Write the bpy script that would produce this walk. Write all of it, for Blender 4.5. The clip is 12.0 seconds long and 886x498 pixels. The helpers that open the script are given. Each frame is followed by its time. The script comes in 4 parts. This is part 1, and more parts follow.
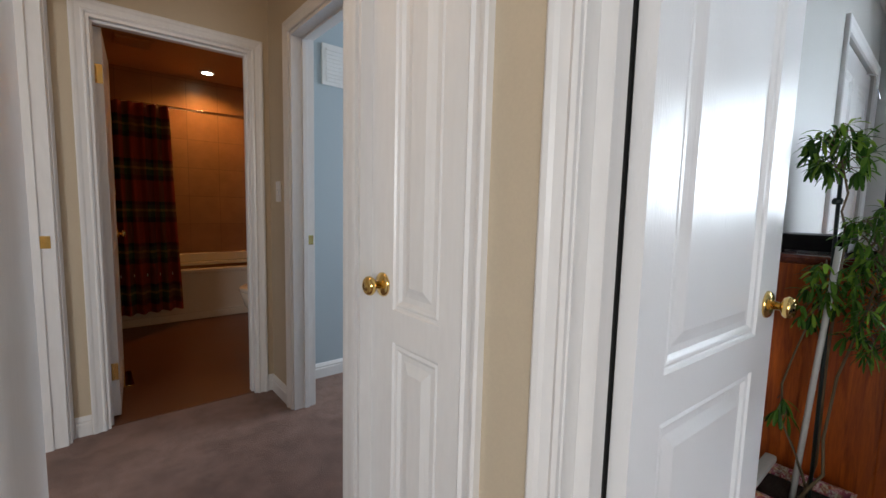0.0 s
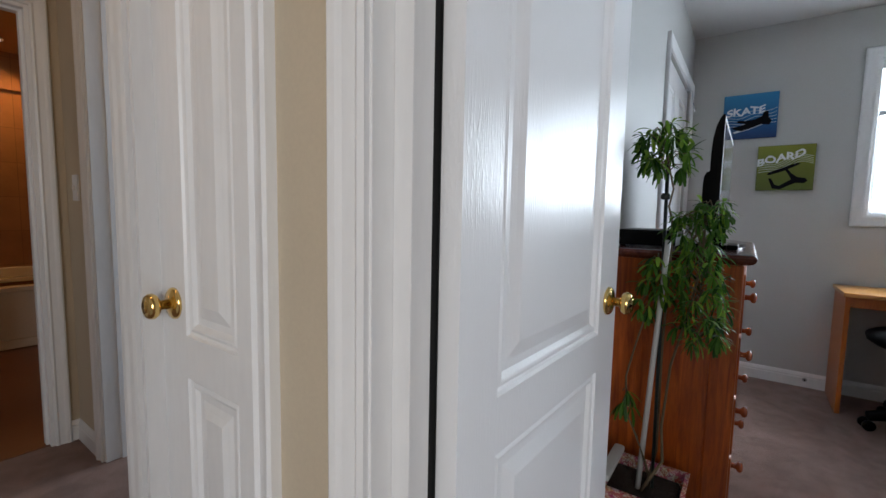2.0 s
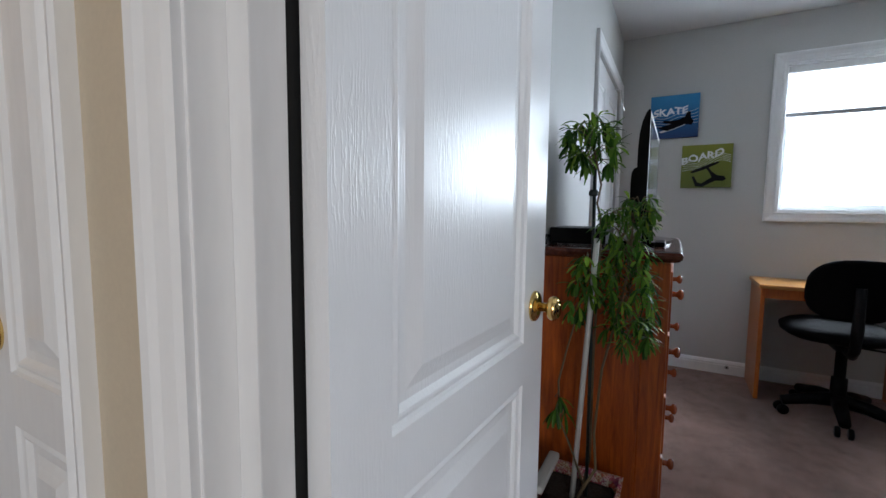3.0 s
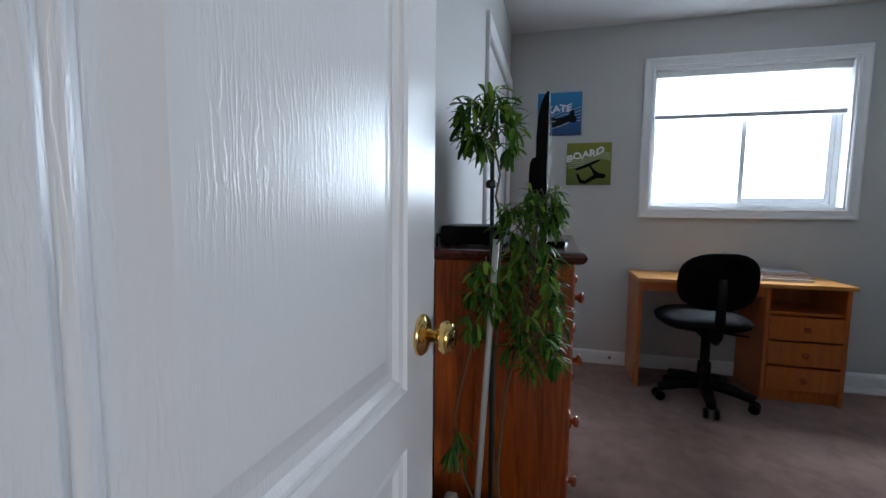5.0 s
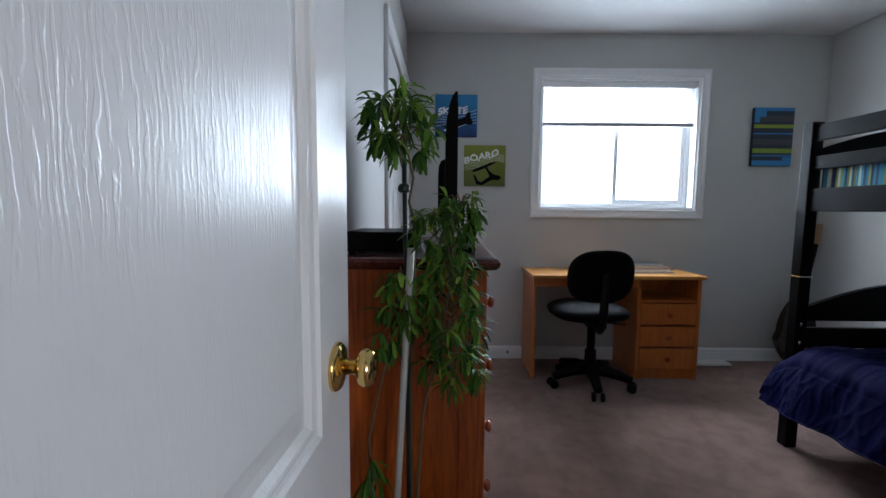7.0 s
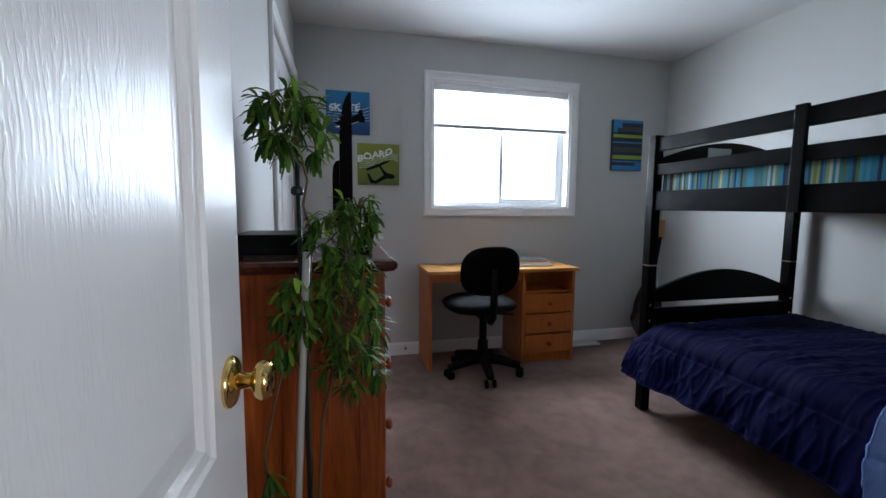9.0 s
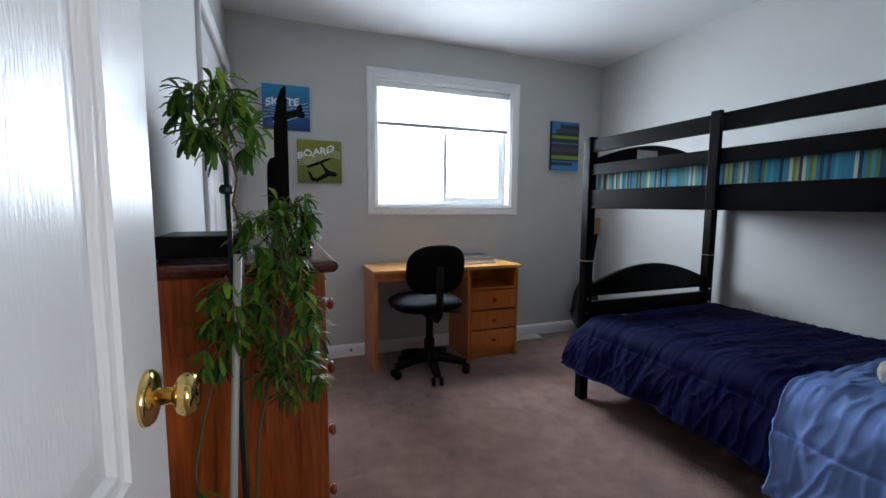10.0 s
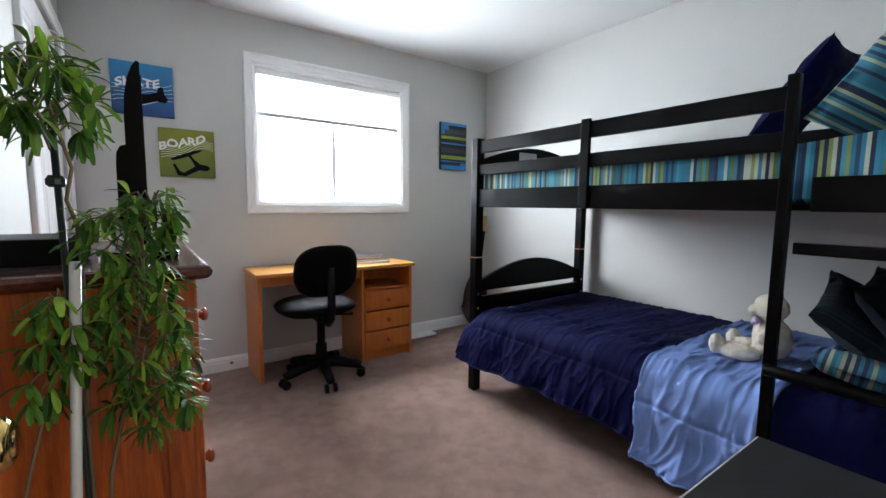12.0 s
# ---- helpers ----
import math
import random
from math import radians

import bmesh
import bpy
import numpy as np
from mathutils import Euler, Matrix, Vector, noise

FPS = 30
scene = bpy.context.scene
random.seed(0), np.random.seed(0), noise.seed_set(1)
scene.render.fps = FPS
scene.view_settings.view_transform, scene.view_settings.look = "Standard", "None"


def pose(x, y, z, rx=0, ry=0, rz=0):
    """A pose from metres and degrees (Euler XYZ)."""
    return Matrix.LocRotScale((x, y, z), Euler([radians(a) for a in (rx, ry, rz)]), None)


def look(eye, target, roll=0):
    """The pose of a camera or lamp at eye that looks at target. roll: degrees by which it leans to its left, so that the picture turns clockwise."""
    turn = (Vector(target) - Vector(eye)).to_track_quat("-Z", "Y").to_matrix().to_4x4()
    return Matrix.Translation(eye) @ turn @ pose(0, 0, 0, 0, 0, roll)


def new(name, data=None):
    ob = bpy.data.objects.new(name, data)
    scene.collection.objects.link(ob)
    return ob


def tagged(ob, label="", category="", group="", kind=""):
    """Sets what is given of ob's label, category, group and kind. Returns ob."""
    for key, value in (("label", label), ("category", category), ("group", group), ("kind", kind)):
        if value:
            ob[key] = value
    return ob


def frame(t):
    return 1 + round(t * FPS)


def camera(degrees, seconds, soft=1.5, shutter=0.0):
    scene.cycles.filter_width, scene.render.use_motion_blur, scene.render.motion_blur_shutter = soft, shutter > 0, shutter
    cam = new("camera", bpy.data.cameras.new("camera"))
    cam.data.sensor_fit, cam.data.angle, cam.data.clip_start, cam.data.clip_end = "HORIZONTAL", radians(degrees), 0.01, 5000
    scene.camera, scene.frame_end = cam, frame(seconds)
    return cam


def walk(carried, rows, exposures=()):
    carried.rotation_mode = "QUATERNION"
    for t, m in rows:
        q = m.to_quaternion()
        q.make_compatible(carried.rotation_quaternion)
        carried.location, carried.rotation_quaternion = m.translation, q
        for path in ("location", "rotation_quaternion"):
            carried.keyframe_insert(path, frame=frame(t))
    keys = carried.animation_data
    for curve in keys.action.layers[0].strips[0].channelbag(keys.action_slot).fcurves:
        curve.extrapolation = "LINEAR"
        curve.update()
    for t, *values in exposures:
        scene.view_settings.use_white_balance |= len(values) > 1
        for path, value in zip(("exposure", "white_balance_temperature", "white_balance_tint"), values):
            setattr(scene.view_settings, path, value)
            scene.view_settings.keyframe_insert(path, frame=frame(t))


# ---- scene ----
cam = camera(92.3, 12.0)
PATH = [
    (0, (0.967, 0.454, 1.159), (2.237, 1.986, 0.958), 1.4),
    (0.5, (0.996, 0.449, 1.145), (2.359, 1.901, 0.961), 1.4),
    (1.5, (1.112, 0.47, 1.142), (2.658, 1.727, 0.966), 1.2),
    (2.5, (1.269, 0.477, 1.146), (2.958, 1.533, 0.969), 0.9),
    (3, (1.333, 0.474, 1.144), (3.085, 1.424, 0.967), 0.6),
    (5, (1.6, 0.537, 1.14), (3.529, 1.032, 0.955), 0.6),
    (5.5, (1.654, 0.56, 1.143), (3.61, 0.934, 0.956), 0.7),
    (6.5, (1.68, 0.564, 1.155), (3.666, 0.695, 0.965), 0.6),
    (7, (1.674, 0.588, 1.156), (3.666, 0.598, 0.969), 0.5),
    (9, (1.654, 0.595, 1.169), (3.586, 0.12, 0.972), 0.5),
    (9.5, (1.654, 0.585, 1.169), (3.553, -0.01, 0.97), 0.4),
    (10.5, (1.668, 0.581, 1.173), (3.476, -0.248, 0.967), 0.5),
    (11, (1.679, 0.584, 1.172), (3.43, -0.361, 0.967), 0.6),
    (12, (1.689, 0.574, 1.168), (3.308, -0.582, 0.964), 0.6),
]
walk(cam, [(t, look(eye, target, roll)) for t, eye, target, roll in PATH],
     exposures=[(0, -0.03, 6100, 10), (2, -0.29, 5980, 10), (3, -0.36, 5900, 10), (5, -0.58, 5750, 10), (7, -0.62, 5800, 11), (9.5, -0.36, 5900, 11), (10.5, -0.04, 6050, 11), (12, 0.47, 6350, 12)])

# ---- world and light ----
world = bpy.data.worlds.new("sky_world")
scene.world = world
world.use_nodes = True
wn = world.node_tree
sky = wn.nodes.new("ShaderNodeTexSky")
sky.sky_type = "NISHITA"
sky.sun_disc = False
sky.sun_elevation, sky.sun_rotation = radians(48), radians(250)
wn.links.new(sky.outputs[0], wn.nodes["Background"].inputs[0])
wn.nodes["Background"].inputs[1].default_value = 0.1


def lamp(name, kind, energy, color, m, **kw):
    d = bpy.data.lights.new(name, kind)
    d.energy, d.color = energy, color
    if "size" in kw:
        d.shape, d.size, d.size_y = "RECTANGLE", kw["size"], kw["size_y"]
    if "radius" in kw:
        d.shadow_soft_size = kw["radius"]
    if "angle" in kw:
        d.angle = radians(kw["angle"])
    if "spot" in kw:
        d.spot_size, d.spot_blend = radians(kw["spot"]), 0.6
    ob = new(name, d)
    ob.matrix_world = m
    return ob


lamp("sun", "SUN", 1.0, (1, 0.97, 0.92), look((0, 0, 8), (4.2, 1.5, 3.0)), angle=12)
lamp("window_daylight", "AREA", 100, (0.88, 0.95, 1.0), look((5.16, -0.70, 1.66), (0, -0.70, 0.9)), size=1.3, size_y=1.1)
lamp("blue_room_daylight", "AREA", 40, (0.9, 0.96, 1.0), look((4.42, 2.3, 1.6), (0, 2.3, 1.4)), size=1.0, size_y=1.0)
lamp("west_room_daylight", "AREA", 3, (0.95, 0.97, 1.0), look((-1.45, 1.9, 1.6), (3, 1.9, 1.2)), size=1.0, size_y=1.1)
lamp("hall_window_daylight", "AREA", 87, (1.0, 0.97, 0.92), look((-1.62, -1.6, 1.45), (1.5, 1.1, 1.15)), size=1.15, size_y=1.5)
lamp("hall_ceiling_lamp", "POINT", 3.6, (1.0, 0.60, 0.28), pose(1.22, 1.75, 2.25), radius=0.09)
lamp("bath_downlight_lamp", "SPOT", 32, (1.0, 0.46, 0.12), pose(1.94, 5.42, 2.41), radius=0.04, spot=150)
lamp("bath_vanity_lamp", "POINT", 3.0, (1.0, 0.47, 0.14), pose(2.2, 3.5, 2.1), radius=0.06)


# ---- materials ----
def base_mat(name, rough=0.6, metal=0.0):
    m = bpy.data.materials.new(name)
    m.use_nodes = True
    b = m.node_tree.nodes["Principled BSDF"]
    b.inputs["Roughness"].default_value = rough
    b.inputs["Metallic"].default_value = metal
    return m, m.node_tree, b


def coords(nt, scale=(1, 1, 1), kind="Object", rot=(0, 0, 0)):
    tc, mp = nt.nodes.new("ShaderNodeTexCoord"), nt.nodes.new("ShaderNodeMapping")
    mp.inputs["Scale"].default_value, mp.inputs["Rotation"].default_value = scale, rot
    nt.links.new(tc.outputs[kind], mp.inputs[0])
    return mp.outputs[0]


def noise_tex(nt, vec, scale, detail=4, rough=0.55, distort=0.0):
    n = nt.nodes.new("ShaderNodeTexNoise")
    for k, v in (("Scale", scale), ("Detail", detail), ("Roughness", rough), ("Distortion", distort)):
        n.inputs[k].default_value = v
    nt.links.new(vec, n.inputs["Vector"])
    return n.outputs[0]


def ramp(nt, fac, stops, mode="LINEAR"):
    r = nt.nodes.new("ShaderNodeValToRGB")
    r.color_ramp.interpolation = mode
    el = r.color_ramp.elements
    while len(el) < len(stops):
        el.new(0.5)
    for e, (p, c) in zip(el, stops):
        e.position, e.color = p, (*c, 1)
    nt.links.new(fac, r.inputs[0])
    return r.outputs[0]


def mixc(nt, a, b, fac, mode="MIX"):
    n = nt.nodes.new("ShaderNodeMix")
    n.data_type, n.blend_type = "RGBA", mode
    for sock, v in ((n.inputs[0], fac), (n.inputs[6], a), (n.inputs[7], b)):
        if isinstance(v, (int, float)):
            sock.default_value = v
        elif isinstance(v, tuple):
            sock.default_value = (*v, 1)
        else:
            nt.links.new(v, sock)
    return n.outputs[2]


def bump(nt, b, height, strength, dist=0.01):
    n = nt.nodes.new("ShaderNodeBump")
    n.inputs["Strength"].default_value, n.inputs["Distance"].default_value = strength, dist
    nt.links.new(height, n.inputs["Height"])
    nt.links.new(n.outputs[0], b.inputs["Normal"])


def plain(name, col, rough=0.6, metal=0.0, vary=0.12, scale=3.0, grain=90.0, bumps=0.15, dist=0.002, stretch=(1, 1, 1), coat=0.0, rough_vary=0.08):
    """Paint, plastic or metal: colour at two scales of wear, uneven gloss, fine relief."""
    m, nt, b = base_mat(name, rough, metal)
    v = coords(nt, stretch)
    big, fine = noise_tex(nt, v, scale), noise_tex(nt, v, grain, 3)
    c = mixc(nt, tuple(x * (1 - vary) for x in col), tuple(min(1, x * (1 + vary)) for x in col), big)
    c = mixc(nt, c, ramp(nt, fine, [(0.3, (0.92,) * 3), (0.7, (1.0,) * 3)]), 0.6, "MULTIPLY")
    nt.links.new(c, b.inputs["Base Color"])
    mr = nt.nodes.new("ShaderNodeMapRange")
    mr.inputs["To Min"].default_value, mr.inputs["To Max"].default_value = max(0.02, rough - rough_vary), min(1, rough + rough_vary)
    nt.links.new(big, mr.inputs[0])
    nt.links.new(mr.outputs[0], b.inputs["Roughness"])
    bump(nt, b, fine, bumps, dist)
    b.inputs["Coat Weight"].default_value = coat
    return m


def wood(name, dark, light, rough=0.35, stretch=(14, 14, 1.1), coat=0.25, fig=3.0):
    m, nt, b = base_mat(name, rough)
    v = coords(nt, stretch)
    rings, pores = noise_tex(nt, v, fig, 6, 0.6, 1.2), noise_tex(nt, v, fig * 9, 3)
    c = ramp(nt, rings, [(0.3, dark), (0.5, tuple((p + q) / 2 for p, q in zip(dark, light))), (0.7, light)])
    c = mixc(nt, c, ramp(nt, pores, [(0.35, (0.72, 0.68, 0.62)), (0.6, (1, 1, 1))]), 0.6, "MULTIPLY")
    nt.links.new(c, b.inputs["Base Color"])
    bump(nt, b, pores, 0.12, 0.002)
    b.inputs["Coat Weight"].default_value, b.inputs["Coat Roughness"].default_value = coat, 0.15
    return m


def cloth(name, col, spec=0.15, wrinkle=0.6):
    """Soft cloth: dull, creased at two scales."""
    m = plain(name, col, 0.8, vary=0.15, scale=6, grain=320, bumps=0.2)
    nt = m.node_tree
    b = nt.nodes["Principled BSDF"]
    b.inputs["Specular IOR Level"].default_value = spec
    v = coords(nt, (1, 0.4, 0.36))
    crease = noise_tex(nt, v, 8, 3, 0.45, 0.2)
    bump(nt, b, crease, wrinkle, 0.04)
    return m


def dull(m, spec):
    m.node_tree.nodes["Principled BSDF"].inputs["Specular IOR Level"].default_value = spec
    return m


def door_paint():
    """White gloss paint over an embossed wood grain."""
    m, nt, b = base_mat("door_paint", 0.28)
    v = coords(nt, (1, 1, 0.045))
    wave = nt.nodes.new("ShaderNodeTexWave")
    wave.wave_type, wave.bands_direction = "BANDS", "X"
    for k, x in (("Scale", 48.0), ("Distortion", 17.0), ("Detail", 3.0), ("Detail Scale", 0.9), ("Detail Roughness", 0.6)):
        wave.inputs[k].default_value = x
    nt.links.new(coords(nt, (1, 1, 0.17)), wave.inputs["Vector"])
    lines = ramp(nt, wave.outputs["Fac"], [(0.35, (0, 0, 0)), (0.75, (1, 1, 1))])
    breaks = ramp(nt, noise_tex(nt, coords(nt, (1, 1, 0.26)), 190, 3), [(0.40, (0.1,) * 3), (0.56, (1, 1, 1))])
    g = mixc(nt, lines, breaks, 1.0, "MULTIPLY")
    wide = noise_tex(nt, coords(nt, (1, 1, 0.25)), 11, 3)
    w = mixc(nt, (0.2, 0.2, 0.2), g, ramp(nt, wide, [(0.38, (0.0,) * 3), (0.53, (1, 1, 1))]))
    nt.links.new(mixc(nt, (0.80, 0.81, 0.83), (0.85, 0.86, 0.87), noise_tex(nt, v, 3)), b.inputs["Base Color"])
    bump(nt, b, w, 0.42, 0.0006)
    return m


def carpet():
    m, nt, b = base_mat("carpet_pile", 0.95)
    v = coords(nt)
    big, mid, fine = noise_tex(nt, v, 1.7, 3, 0.6, 0.5), noise_tex(nt, v, 9, 4, 0.65), noise_tex(nt, v, 260, 3, 0.7)
    c = ramp(nt, big, [(0.3, (0.272, 0.143, 0.110)), (0.7, (0.435, 0.255, 0.198))])
    c = mixc(nt, c, ramp(nt, mid, [(0.36, (0.60, 0.57, 0.55)), (0.60, (1.0, 1.0, 1.0))]), 0.85, "MULTIPLY")
    c = mixc(nt, c, ramp(nt, fine, [(0.3, (0.55,) * 3), (0.65, (1.0,) * 3)]), 0.8, "MULTIPLY")
    nt.links.new(c, b.inputs["Base Color"])
    bump(nt, b, fine, 0.9, 0.012)
    b.inputs["Sheen Weight"].default_value = 0.25
    return m


def stripes(name, axis, cells, cols, rough=0.85):
    """Woven stripes of uneven width along one axis."""
    m, nt, b = base_mat(name, rough)
    v = coords(nt)
    sep = nt.nodes.new("ShaderNodeSeparateXYZ")
    nt.links.new(v, sep.inputs[0])
    mul, flo, wht = nt.nodes.new("ShaderNodeMath"), nt.nodes.new("ShaderNodeMath"), nt.nodes.new("ShaderNodeTexWhiteNoise")
    mul.operation, flo.operation, wht.noise_dimensions = "MULTIPLY", "FLOOR", "1D"
    mul.inputs[1].default_value = cells
    nt.links.new(sep.outputs[axis], mul.inputs[0])
    nt.links.new(mul.outputs[0], flo.inputs[0])
    nt.links.new(flo.outputs[0], wht.inputs["W"])
    c = ramp(nt, wht.outputs[0], [(i / len(cols), k) for i, k in enumerate(cols)], "CONSTANT")
    weave = noise_tex(nt, v, 350, 2)
    c = mixc(nt, c, ramp(nt, weave, [(0.3, (0.75,) * 3), (0.7, (1,) * 3)]), 0.6, "MULTIPLY")
    nt.links.new(c, b.inputs["Base Color"])
    bump(nt, b, weave, 0.3, 0.002)
    return m


def leaf_mat():
    m, nt, b = base_mat("leaf_green", 0.5)
    g = nt.nodes.new("ShaderNodeNewGeometry")
    c = ramp(nt, g.outputs["Random Per Island"], [(0.0, (0.016, 0.052, 0.008)), (0.55, (0.065, 0.160, 0.018)), (1.0, (0.22, 0.36, 0.036))])
    nt.links.new(c, b.inputs["Base Color"])
    b.inputs["Specular IOR Level"].default_value = 0.22
    tr, ad = nt.nodes.new("ShaderNodeBsdfTranslucent"), nt.nodes.new("ShaderNodeMixShader")
    nt.links.new(c, tr.inputs[0])
    ad.inputs[0].default_value = 0.3
    nt.links.new(b.outputs[0], ad.inputs[1])
    nt.links.new(tr.outputs[0], ad.inputs[2])
    nt.links.new(ad.outputs[0], nt.nodes["Material Output"].inputs[0])
    return m


def glass_mat():
    m, nt, b = base_mat("clear_glass", 0.02)
    b.inputs["Transmission Weight"].default_value, b.inputs["IOR"].default_value = 1.0, 1.1
    b.inputs["Base Color"].default_value = (0.96, 0.98, 0.98, 1)
    return m


def blind_mat():
    m, nt, b = base_mat("blind_slat_white", 0.5)
    c = mixc(nt, (0.78, 0.8, 0.8), (0.88, 0.88, 0.88), noise_tex(nt, coords(nt), 6))
    nt.links.new(c, b.inputs["Base Color"])
    tr, ad = nt.nodes.new("ShaderNodeBsdfTranslucent"), nt.nodes.new("ShaderNodeMixShader")
    nt.links.new(c, tr.inputs[0])
    ad.inputs[0].default_value = 0.65
    nt.links.new(b.outputs[0], ad.inputs[1])
    nt.links.new(tr.outputs[0], ad.inputs[2])
    nt.links.new(ad.outputs[0], nt.nodes["Material Output"].inputs[0])
    return m


def glow(name, col, power):
    m, nt, b = base_mat(name, 0.4)
    b.inputs["Emission Color"].default_value, b.inputs["Emission Strength"].default_value = (*col, 1), power
    return m


def tile_mat():
    m, nt, b = base_mat("bath_tile_brown", 0.35)
    v = coords(nt, (1, 1, 1), rot=(radians(90), 0, 0))
    br = nt.nodes.new("ShaderNodeTexBrick")
    br.offset = 0.0
    for k, x in (("Scale", 1.0), ("Mortar Size", 0.003), ("Brick Width", 0.3), ("Row Height", 0.3)):
        br.inputs[k].default_value = x
    br.inputs["Color1"].default_value, br.inputs["Color2"].default_value = (0.30, 0.155, 0.075, 1), (0.35, 0.19, 0.09, 1)
    br.inputs["Mortar"].default_value = (0.22, 0.12, 0.06, 1)
    nt.links.new(v, br.inputs[0])
    c = mixc(nt, br.outputs[0], ramp(nt, noise_tex(nt, v, 7), [(0.3, (0.75,) * 3), (0.7, (1,) * 3)]), 0.8, "MULTIPLY")
    nt.links.new(c, b.inputs["Base Color"])
    return m


M_WALL = plain("wall_grey_paint", (0.525, 0.525, 0.51), 0.6, vary=0.03, grain=160, bumps=0.12)
M_BEIGE = plain("wall_beige_paint", (0.56, 0.48, 0.355), 0.6, vary=0.03, grain=160, bumps=0.12)
M_BLUE = plain("wall_blue_paint", (0.42, 0.50, 0.56), 0.6, vary=0.03, grain=160, bumps=0.12)
M_BATHW = plain("bath_wall_paint", (0.42, 0.24, 0.12), 0.6, vary=0.05, grain=160, bumps=0.12)
M_CEIL = plain("ceiling_white", (0.70, 0.70, 0.70), 0.85, vary=0.03, grain=120, bumps=0.3)
M_TRIM = plain("trim_white_paint", (0.82, 0.82, 0.82), 0.3, vary=0.04, scale=2, grain=60, bumps=0.1, stretch=(1, 1, 0.2))
M_DOOR = door_paint()
M_CARPET = carpet()
M_BATHF = plain("bath_floor_vinyl", (0.13, 0.05, 0.024), 0.35, vary=0.2, scale=4, grain=70)
M_TILE = tile_mat()
M_TUB = plain("tub_enamel", (0.74, 0.70, 0.60), 0.15, vary=0.02, bumps=0.02)
M_BRASS = plain("polished_brass", (0.78, 0.55, 0.20), 0.12, 1.0, vary=0.1, scale=20, bumps=0.03, rough_vary=0.06)
M_CHROME = plain("chrome", (0.8, 0.8, 0.8), 0.12, 1.0, vary=0.03, bumps=0.02)
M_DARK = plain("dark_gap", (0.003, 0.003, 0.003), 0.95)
M_PINE = wood("dresser_pine_red", (0.23, 0.036, 0.002), (0.56, 0.118, 0.006), 0.4, coat=0.12)
M_PINETOP = wood("dresser_top_mahogany", (0.06, 0.013, 0.007), (0.14, 0.032, 0.015), 0.25, (1.1, 14, 14), 0.25)
M_KNOB = wood("dresser_knob_wood", (0.25, 0.055, 0.015), (0.40, 0.10, 0.03), 0.2, coat=0.7)
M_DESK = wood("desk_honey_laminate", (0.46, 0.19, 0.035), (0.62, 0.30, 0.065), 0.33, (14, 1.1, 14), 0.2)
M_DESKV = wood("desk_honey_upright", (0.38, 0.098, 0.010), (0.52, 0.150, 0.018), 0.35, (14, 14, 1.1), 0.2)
M_BUNK = plain("bunk_black_brown", (0.0028, 0.0024, 0.0026), 0.34, vary=0.2, scale=4, grain=80, stretch=(0.2, 1, 1))
M_BLACKP = plain("black_plastic", (0.003, 0.003, 0.0035), 0.42, vary=0.15, grain=200, bumps=0.2)
M_GLOSSB = plain("piano_black", (0.008, 0.008, 0.010), 0.08, vary=0.1, bumps=0.01, rough_vary=0.03)
M_SCREEN = plain("tv_screen", (0.006, 0.007, 0.008), 0.12, vary=0.1, bumps=0.01, rough_vary=0.03)
M_LEATHER = plain("chair_black_vinyl", (0.003, 0.0031, 0.0036), 0.6, vary=0.2, grain=220, bumps=0.4)
M_NAVY = cloth("navy_comforter_cloth", (0.0026, 0.0034, 0.034), 0.08)
M_PERI = cloth("blue_comforter_lining", (0.16, 0.25, 0.54), 0.3, 0.45)
M_STRIPE = stripes("striped_sheet", 0, 96, [(0.02, 0.17, 0.27), (0.05, 0.27, 0.38), (0.010, 0.022, 0.06), (0.22, 0.28, 0.10), (0.03, 0.20, 0.32), (0.46, 0.50, 0.40), (0.012, 0.05, 0.12), (0.12, 0.18, 0.04)])
M_STRIPE2 = stripes("striped_pillow", 0, 95, [(0.03, 0.17, 0.26), (0.06, 0.26, 0.34), (0.02, 0.04, 0.10), (0.40, 0.42, 0.30), (0.04, 0.20, 0.30)])
M_PLUSH = plain("cream_plush", (0.72, 0.66, 0.55), 0.95, vary=0.1, scale=12, grain=180, bumps=1.0, dist=0.006)
M_NAVYPAT = stripes("patterned_pillow_cloth", 1, 120, [(0.003, 0.007, 0.014), (0.004, 0.016, 0.026), (0.002, 0.004, 0.009), (0.006, 0.028, 0.042)])
M_NAVYPIL = cloth("dark_pillow_cloth", (0.0025, 0.004, 0.008), 0.15, 0.5)
M_LEAF = leaf_mat()
M_STEM = plain("plant_stem", (0.12, 0.085, 0.04), 0.7, vary=0.3, scale=20, bumps=0.5)
M_STAKE = plain("green_stake", (0.006, 0.014, 0.013), 0.5)
M_WPIPE = plain("white_pipe", (0.52, 0.52, 0.49), 0.4, vary=0.08)
M_SOIL = plain("potting_soil", (0.03, 0.02, 0.014), 0.95, vary=0.4, scale=30, bumps=1.0, dist=0.01)
M_GLASS = glass_mat()
M_BLIND = blind_mat()
M_VINYL = plain("window_vinyl", (0.8, 0.81, 0.82), 0.35, vary=0.03)
M_PAPER = plain("book_paper", (0.7, 0.68, 0.62), 0.7)
M_BOOKR = plain("book_red", (0.35, 0.06, 0.05), 0.5)
M_BOOKG = plain("book_grey", (0.03, 0.03, 0.035), 0.5)
M_GREYTOP = plain("charcoal_laminate", (0.016, 0.016, 0.017), 0.45, vary=0.1)
M_LINK = plain("grey_edge_band", (0.42, 0.43, 0.44), 0.4)


for m_, s_ in ((M_BUNK, 0.08), (M_LEATHER, 0.05), (M_BLACKP, 0.12), (M_GREYTOP, 0.3)):
    dull(m_, s_)


